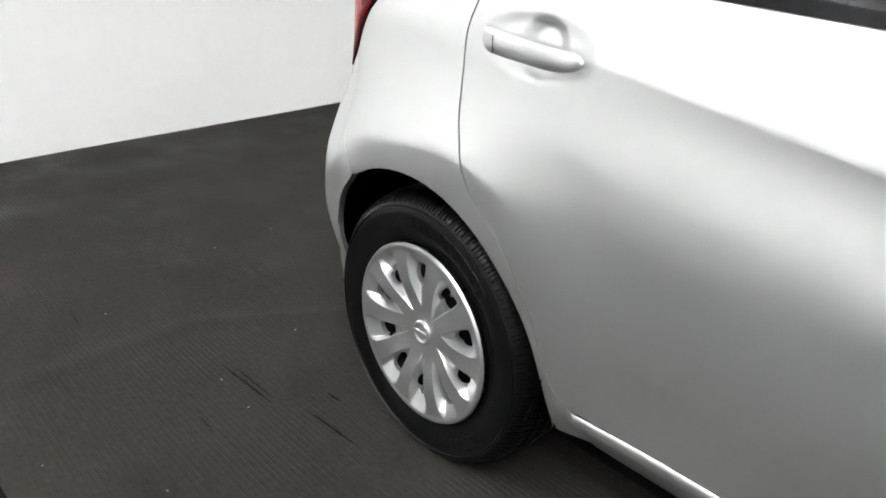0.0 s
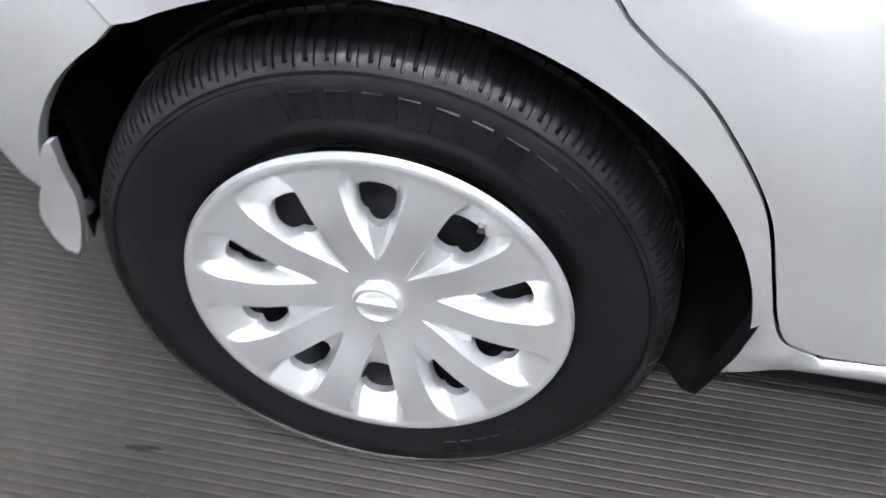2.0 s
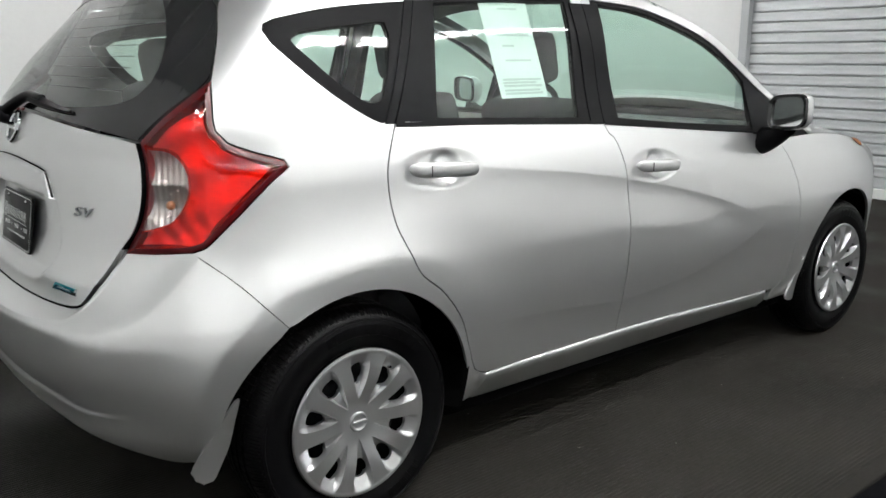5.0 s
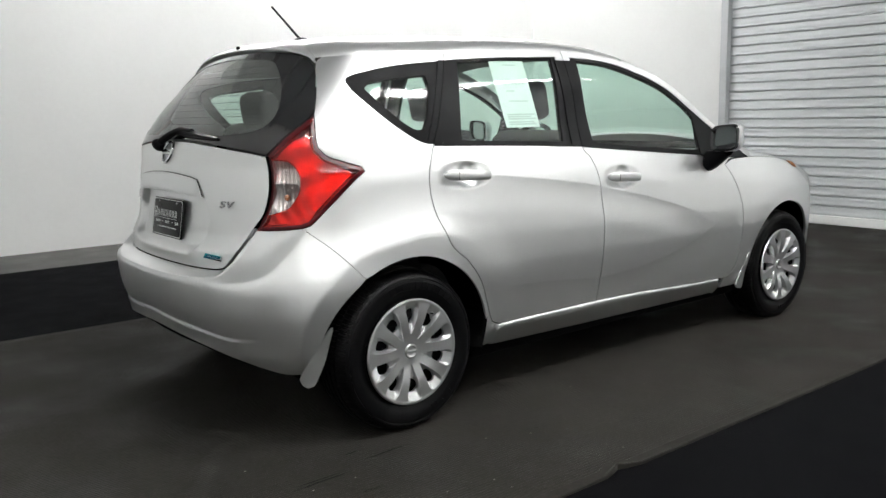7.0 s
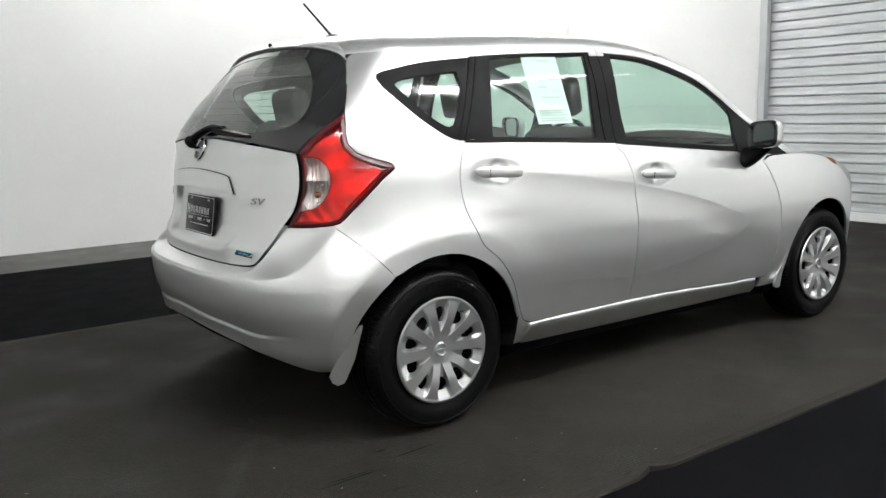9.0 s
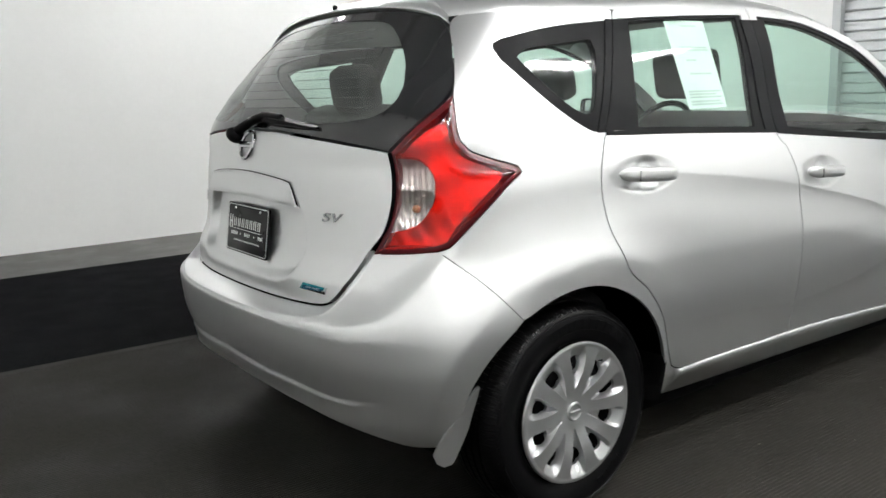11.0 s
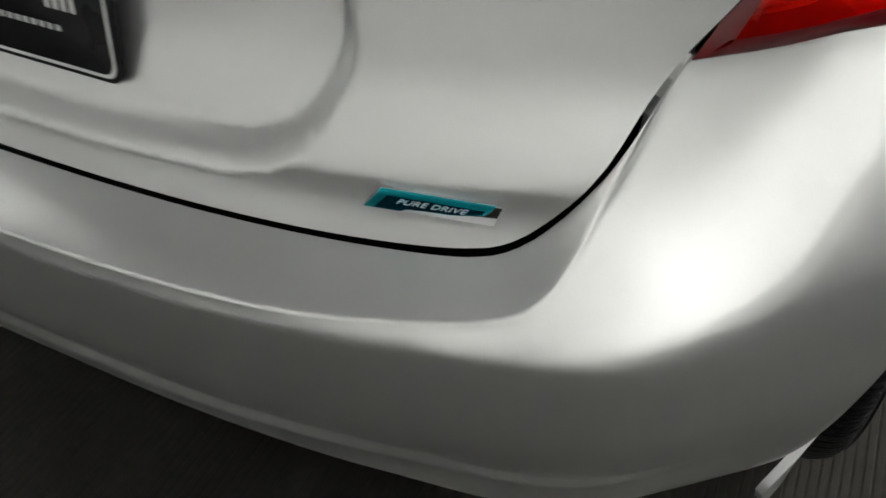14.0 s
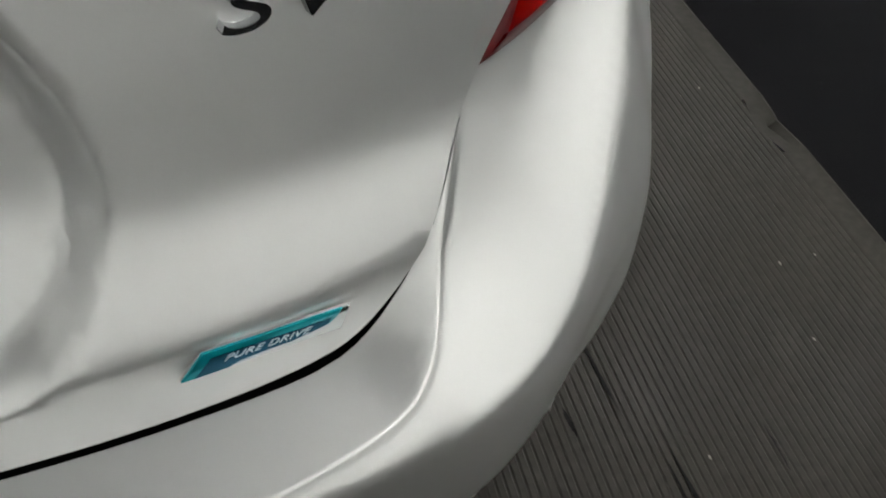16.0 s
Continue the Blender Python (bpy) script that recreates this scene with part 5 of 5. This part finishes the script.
def wiper(car):
    """Parked rear wiper: pivot cap, bent arm, blade."""
    c = Vector((-0.572, 0.078, 1.086))
    cap = bmesh.new()
    bmesh.ops.create_uvsphere(cap, u_segments=18, v_segments=10, radius=1, matrix=Matrix.LocRotScale(c, Euler((0, 0.6, 0)), (0.03, 0.03, 0.024)))
    w = part("rear_wiper", mesh_of(cap), TRIM, car, "black rear wiper parked on the glass")
    path, rad = [], []
    for k in range(13):
        t = k / 12
        y = 0.078 - 0.25 * t
        z = 1.09 + 0.062 * math.sin(min(1, t * 1.5) * 1.57) - 0.012 * t
        s = theta_of_y(y, z, GATE)
        x = skin(s, z)[0]
        path.append((x - 0.026 + 0.008 * t, y, z))
        rad.append(0.016 - 0.006 * t)
    part("wiper_arm", tube("wiper_arm", path, rad), TRIM, w)
    rows = []
    for k in range(17):
        t = k / 16
        y = -0.02 - 0.35 * t
        z = 1.138 - 0.025 * t
        x = skin(theta_of_y(y, z, GATE), z)[0] - 0.004
        h = 0.02 * (1 - 0.6 * abs(2 * t - 0.6) ** 2 * 0.4) * (1 - 0.55 * t)
        rows.append([(x, y, z - h), (x - 0.02 * (1 - 0.5 * t), y, z - h * 0.3), (x - 0.022 * (1 - 0.5 * t), y, z + h * 0.4), (x, y, z + h)])
    part("wiper_blade", lofted("wiper_blade", rows, True, 0.6), TRIM, w)


def number_plate(car):
    """Dealer plate: black face, white border line, white bars for its writing, two screws."""
    lo, hi = Vector((-0.6, 0, 0.729)), Vector((-0.578, 0, 0.874))
    up = (hi - lo).normalized()
    nrm = Vector((0, -1, 0)).cross(up).normalized()
    nrm = nrm if nrm.x < 0 else -nrm
    m = fitted((lo + hi) / 2, nrm, up)
    W, H, r = 0.152, 0.076, 0.012
    def rr(w, h, r):
        return [(sx * (w - r) + r * math.cos(a), sy * (h - r) + r * math.sin(a)) for sx, sy, a0 in ((1, 1, 0), (-1, 1, 90), (-1, -1, 180), (1, -1, 270)) for a in [math.radians(a0 + k * 15) for k in range(7)]]
    back = part("number_plate", plate("number_plate", rr(W, H, r), m @ Matrix.Translation((0, 0, -0.006)), 0.006, 0.001), PLATE_BLACK, car, "black dealer plate with a thin white border and white writing bars")
    bm = bmesh.new()
    a = [bm.verts.new((*p, 0.0006)) for p in rr(W - 0.004, H - 0.004, r)]
    b = [bm.verts.new((*p, 0.0006)) for p in rr(W - 0.007, H - 0.007, r * 0.9)]
    for i in range(len(a)):
        j = (i + 1) % len(a)
        bm.faces.new((a[i], a[j], b[j], b[i]))
    bmesh.ops.transform(bm, matrix=m, verts=bm.verts)
    part("plate_border", bm, PAPER, back)
    # bars of the words: one large line, a rule, a small line, a finer line
    bars = [(x, 0.016, 0.006, 0.042) for x in (-0.131, -0.114)] + [(-0.1225, 0.016, 0.017, 0.005)]
    bars += [(-0.091 + 0.0295 * k + dx, 0.0165, 0.0048, 0.027) for k in range(7) for dx in (-0.0065, 0.0065)]
    bars += [(0.0, -0.004, 0.2, 0.0015), *[(x + 0.0088 * k, -0.018, 0.0042, 0.011) for x, n in ((-0.117, 6), (-0.014, 5), (0.086, 4)) for k in range(n)]]
    bars += [(-0.0475, -0.018, 0.005, 0.005), (0.056, -0.018, 0.005, 0.005), *[(-0.092 + 0.0088 * k, -0.039, 0.0042, 0.005) for k in range(22)]]
    for x, y, w, h in bars:
        part("writing_bar", plate("writing_bar", [(x - w / 2, y - h / 2), (x + w / 2, y - h / 2), (x + w / 2, y + h / 2), (x - w / 2, y + h / 2)], m @ Matrix.Translation((0, 0, 0.0003)), 0.0004), PAPER, back)
    for x in (-0.095, 0.09):
        s = bmesh.new()
        bmesh.ops.create_uvsphere(s, u_segments=12, v_segments=8, radius=1, matrix=m @ Matrix.LocRotScale((x, 0.06, 0.0005), None, (0.006, 0.006, 0.003)))
        part("plate_screw", mesh_of(s), CHROME, back)


def wheels(car):
    R, w = 0.311, 0.0925
    # tyre: grooved tread, blocks on the shoulders, bulging side walls; y runs from the outer face inwards
    prof = [(0.197, 0.012), (0.203, 0.004), (0.21, 0.0015), (0.225, -0.006), (0.245, -0.011), (0.262, -0.012), (0.278, -0.008), (0.289, 0.0), (0.297, 0.008), (0.3005, 0.011), (0.3045, 0.018), (0.3075, 0.03),
            (0.308, 0.041), (0.302, 0.042), (0.302, 0.05), (0.3095, 0.051), (0.31, 0.072), (0.303, 0.073), (0.303, 0.081), (0.311, 0.082), (0.311, 0.103), (0.303, 0.104), (0.303, 0.112), (0.31, 0.113),
            (0.3085, 0.135), (0.302, 0.136), (0.302, 0.144), (0.3075, 0.145), (0.303, 0.17), (0.292, 0.184), (0.265, 0.196), (0.225, 0.19), (0.197, 0.172)]
    prof[6:12] = [(0.272, -0.0108), (0.2755, -0.0095), (0.277, -0.0118), (0.2805, -0.0108), (0.282, -0.0072), (0.2855, -0.0052), (0.2885, -0.0035), (0.2935, 0.001), (0.298, 0.0065), (0.302, 0.015), (0.3055, 0.027)]
    verts, faces, m = [], [], len(prof)
    turns = [(p + q) * 2 * math.pi / 100 for p in range(100) for q in (0.0, 0.03, 0.2, 0.23, 0.6, 0.63, 0.72, 0.75)]
    seg = len(turns)
    for k, a in enumerate(turns):
        cut = 0.006 if k % 8 in (1, 2) else 0.0
        cut2 = 0.005 if k % 8 in (5, 6) else 0.0
        for i, (r, y) in enumerate(prof):
            rr = r - (cut * 0.7 if r > 0.29 and (y < 0.042 or y > 0.145) else 0.0) - (cut2 if r > 0.3085 and 0.05 < y < 0.136 else 0.0)
            rr -= 0.003 if k % 8 in (5, 6) and 0.287 < r < 0.303 and y < 0.03 else 0.0
            verts.append((rr * math.cos(a), y, rr * math.sin(a)))
    for k in range(seg):
        j = (k + 1) % seg
        faces += [(k * m + i, j * m + i, j * m + i + 1, k * m + i + 1) for i in range(m - 1)]
    tyre = bpy.data.meshes.new("tyre")
    tyre.from_pydata(verts, [], faces)
    shade(tyre, 0.45)
    # raised marks on the side wall: rows of blocks standing for its words
    marks, rng = [], random.Random(12)
    for a0, a1, count, r0, r1 in ((112, 38, 11, 0.237, 0.267), (-70, -40, 6, 0.238, 0.26)):
        a0, a1 = math.radians(a0), math.radians(a1)
        for k in range(count):
            u0, u1 = a0 + (a1 - a0) * k / count, a0 + (a1 - a0) * (k + 0.6 + 0.2 * rng.random()) / count
            ring = [(r * math.cos(a), r * math.sin(a), -0.0098 if r < 0.25 else -0.0113) for a, r in ((u0, r0), (u1, r0), (u1, r1), (u0, r1))]
            bm = bmesh.new()
            low = [bm.verts.new((x, y, z)) for x, z, y in ring]
            mid = Vector((sum(p[0] for p in ring) / 4, 0, sum(p[1] for p in ring) / 4))
            top = [bm.verts.new((mid.x + (x - mid.x) * 0.9, y - 0.0016, mid.z + (z - mid.z) * 0.93)) for x, z, y in ring]
            for f in range(4):
                g = (f + 1) % 4
                bm.faces.new((low[f], low[g], top[g], top[f]))
            bm.faces.new(top)
            bmesh.ops.recalc_face_normals(bm, faces=bm.faces)
            me = bpy.data.meshes.new("sidewall_mark")
            bm.to_mesh(me)
            bm.free()
            marks.append(me)
    # wheel cover: ten spokes with sunk bays between them, each bay with an opening
    nr, na = 64, 600
    rs = [0.024 + (0.2035 - 0.024) * (k / (nr - 1)) for k in range(nr)]
    ease = lambda v: min(1.0, max(0.0, v))
    def bay_half(r, k):
        """Half the width of a bay at the radius r: pointed bays, and bays that run on to the hub as a shallow groove."""
        if k % 2:
            return 0.031 * ease((r - 0.048) / 0.116) ** 0.85
        return 0.031 * ease((r - 0.066) / 0.1) ** 0.75
    def depth(r, a):
        k = round((a - math.pi / 2) / (math.pi / 5))
        lat, hw = abs(a - math.pi / 2 - k * math.pi / 5) * r, bay_half(r, k)
        u = lat / hw if hw > 1e-6 else 9.0
        end = 0.19 - 0.002 * min(u, 1.0) ** 6
        outer = 1 - ease((r - 0.152) / (end - 0.152))
        if k % 2:
            run = 0.3 * ease((r - 0.05) / 0.03) + 0.7 * smooth(0.075, 0.125, r)
            bay = ease((1 - u) / 0.28) * run * outer
        else:
            bay = ease((1 - u) / 0.34) * ease((r - 0.066) / 0.05) * outer
        dish = 0.016 * (1 - smooth(0.02, 0.19, r)) - 0.006 * smooth(0.05, 0.12, r) * (1 - smooth(0.12, 0.19, r))
        lip = -0.0015 * smooth(0.189, 0.194, r) * (1 - smooth(0.199, 0.2035, r)) + 0.005 * smooth(0.2, 0.2035, r)
        return dish + 0.022 * bay + lip
    def to_hole(r, a):
        k = round((a - math.pi / 2) / (math.pi / 5))
        mid, wide = math.pi / 2 + k * math.pi / 5, 0.9 if k % 2 else 0.74
        mr, hr = (0.133, 0.026) if k % 2 else (0.135, 0.03)
        opening = (lambda q: 0.0235 + 0.2 * (q - mr)) if k % 2 else (lambda q: max(bay_half(q, k), 0.002))
        half = opening(r)
        u, v = (r - mr) / hr, (a - mid) * r / (wide * half)
        q = (abs(u) ** 2.6 + abs(v) ** 2.6) ** (1 / 2.6)
        if 0.9 < q < 1.1:
            r1 = mr + hr * u / q
            return r1, mid + v / q * wide * opening(r1) / r1, True
        return r, a, q <= 1
    verts, faces, holes = [], [], []
    for r in rs:
        for k in range(na):
            bay, p = k // 60, (k % 60 - 30) / 30
            half = min(0.24, max(0.03, bay_half(r, bay) / r))
            swing = half * abs(p) / 0.6 if abs(p) < 0.6 else half + (math.pi / 10 - half) * (abs(p) - 0.6) / 0.4
            r1, a1, o = to_hole(r, math.pi / 2 + bay * math.pi / 5 + math.copysign(swing, p))
            verts.append((r1 * math.cos(a1), -0.016 + depth(r1, a1), r1 * math.sin(a1)))
            holes.append(o)
    for i in range(nr - 1):
        for k in range(na):
            j = (k + 1) % na
            f = (i * na + k, (i + 1) * na + k, (i + 1) * na + j, i * na + j)
            if not all(holes[v] for v in f):
                faces.append(f)
    cover = bpy.data.meshes.new("wheel_cover")
    cover.from_pydata(verts, [], faces)
    bm = bmesh.new()
    bm.from_mesh(cover)
    edge = [e for e in bm.edges if e.is_boundary and 0.03 < math.hypot(e.verts[0].co.x, e.verts[0].co.z) < 0.2]
    made = bmesh.ops.extrude_edge_only(bm, edges=edge)
    bmesh.ops.translate(bm, verts=[g for g in made["geom"] if isinstance(g, bmesh.types.BMVert)], vec=(0, 0.01, 0))
    bmesh.ops.recalc_face_normals(bm, faces=bm.faces)
    bm.to_mesh(cover)
    bm.free()
    shade(cover, 0.7)
    rim = revolve([(0.03, 0.04), (0.09, 0.03), (0.13, 0.045), (0.165, 0.06), (0.18, 0.03), (0.192, 0.012), (0.2, 0.01), (0.2, 0.17), (0.17, 0.17)], 72, name="wheel")
    cap = revolve([(0.0005, -0.004), (0.015, -0.004), (0.019, -0.005), (0.022, -0.007), (0.026, -0.006), (0.0275, -0.001), (0.0275, 0.004)], 40, name="centre_cap")
    bar = plate("cap_bar", [(-0.024, -0.004), (0.024, -0.004), (0.024, 0.004), (-0.024, 0.004)], Matrix.Translation((0, -0.004, 0)) @ Matrix.Rotation(math.pi / 2, 4, "X"), 0.003, 0.001)
    valve = tube("valve", [(0.1, 0.03, 0.131), (0.1, -0.002, 0.131), (0.1, -0.01, 0.131)], [0.005, 0.005, 0.004])
    for cx, yo, spin in ((0.0, -0.812, 0.0), (2.6, -0.802, 0.35)):
        for side in (1, -1):
            m = pose(cx, side * yo, R - 0.004, 0, spin * 57.3, 0 if side > 0 else 180)
            w = part("wheel", rim, TRIM, car, "black steel wheel with a silver cover")
            w.matrix_basis = m
            for name, me, mat, label in (("tyre", tyre, RUBBER, "black road tyre"), *(("sidewall_mark", me, RUBBER, "") for me in (marks if side > 0 else ())), ("wheel_cover", cover, WHEEL_SILVER, "ten-spoke silver wheel cover"),
                                         ("centre_cap", cap, WHEEL_SILVER, "silver centre cap"), ("cap_bar", bar, WHEEL_SILVER, ""), ("valve", valve, CHROME, "valve stem")):
                part(name, me, mat, w, label)


def cabin(car):
    """Seats, dash and steering wheel behind the glass."""
    def cushion(name, x0, x1, y0, y1, z0, z1, lean, owner, label="", bev=0.04):
        bm = box(bmesh.new(), -(x1 - x0) / 2, (x1 - x0) / 2, y0, y1, 0, z1 - z0, bev)
        bmesh.ops.transform(bm, matrix=Matrix.Translation(((x0 + x1) / 2, 0, z0)) @ Matrix.Rotation(lean, 4, "Y"), verts=bm.verts)
        return part(name, mesh_of(bm, name, 0.8), SEAT, owner, label)
    for y in (-0.37, 0.37):
        s = cushion("front_seat", 1.22, 1.72, y - 0.25, y + 0.25, 0.42, 0.58, 0, car, "dark cloth front seat")
        cushion("seat_back", 1.18, 1.32, y - 0.24, y + 0.24, 0.5, 1.12, -0.3, s)
        cushion("headrest", 0.99, 1.09, y - 0.13, y + 0.13, 1.15, 1.33, -0.2, s, "", 0.035)
    s = cushion("rear_seat", 0.2, 0.66, -0.62, 0.62, 0.42, 0.58, 0, car, "dark cloth rear bench")
    cushion("seat_back", 0.1, 0.24, -0.62, 0.62, 0.5, 1.18, -0.28, s)
    for y in (-0.25, 0.25):
        cushion("headrest", -0.075, 0.025, y - 0.13, y + 0.13, 1.13, 1.305, -0.15, s, "", 0.048)
    part("dashboard", mesh_of(box(bmesh.new(), 1.85, 2.3, -0.72, 0.72, 0.6, 0.97, 0.06)), CABIN, car, "dark grey dashboard")
    ring = [(1.78 + 0.18 * 0.42 * math.sin(a), 0.37 + 0.18 * math.cos(a), 0.95 + 0.18 * 0.9 * math.sin(a)) for a in [2 * math.pi * k / 32 for k in range(33)]]
    part("steering_wheel", tube("steering_wheel", ring, 0.015), GLOSS_BLACK, car, "black steering wheel")
    part("cabin_floor", box(bmesh.new(), -0.4, 2.3, -0.52, 0.52, 0.3, 0.42), CABIN, car, "dark cabin floor")
    part("parcel_shelf", box(bmesh.new(), -0.42, 0.0, -0.6, 0.6, 0.93, 0.95), CABIN, car, "black parcel shelf")
    # paper notice taped inside the rear door glass
    c = (0.665, 1.262)
    def on(u, v):
        x, y, z = skin(c[0] + u * 0.985 - v * 0.04, c[1] + v)
        return x, y + 0.014, z
    notice = part("window_notice", sheet("window_notice", [(-0.1, -0.138), (0.1, -0.138), (0.1, 0.138), (-0.1, 0.138)], on, step=0.05, fold=0), PAPER, car, "white printed notice taped inside the window")
    for v, u0, u1 in ((0.12, -0.03, 0.05), (0.052, -0.075, 0.07), (0.044, -0.06, 0.075), (0.012, -0.05, 0.0), (-0.03, -0.05, 0.06), (-0.085, -0.08, 0.085), (-0.094, -0.08, 0.06), (-0.103, -0.08, 0.085), (-0.116, -0.08, 0.07), (-0.125, -0.08, 0.08)):
        def bar_on(a, b, v=v):
            x, y, z = on(a, b)
            return x, y - 0.0012, z
        part("print_bar", sheet("print_bar", [(u0, v - 0.003), (u1, v - 0.003), (u1, v + 0.003), (u0, v + 0.003)], bar_on, step=0.04, fold=0), INK, notice)


def build_car():
    car = thing("car", "silver five-door hatchback parked on a ribbed mat", "car")
    car_body(car)
    wheels(car)
    cabin(car)


build_car()
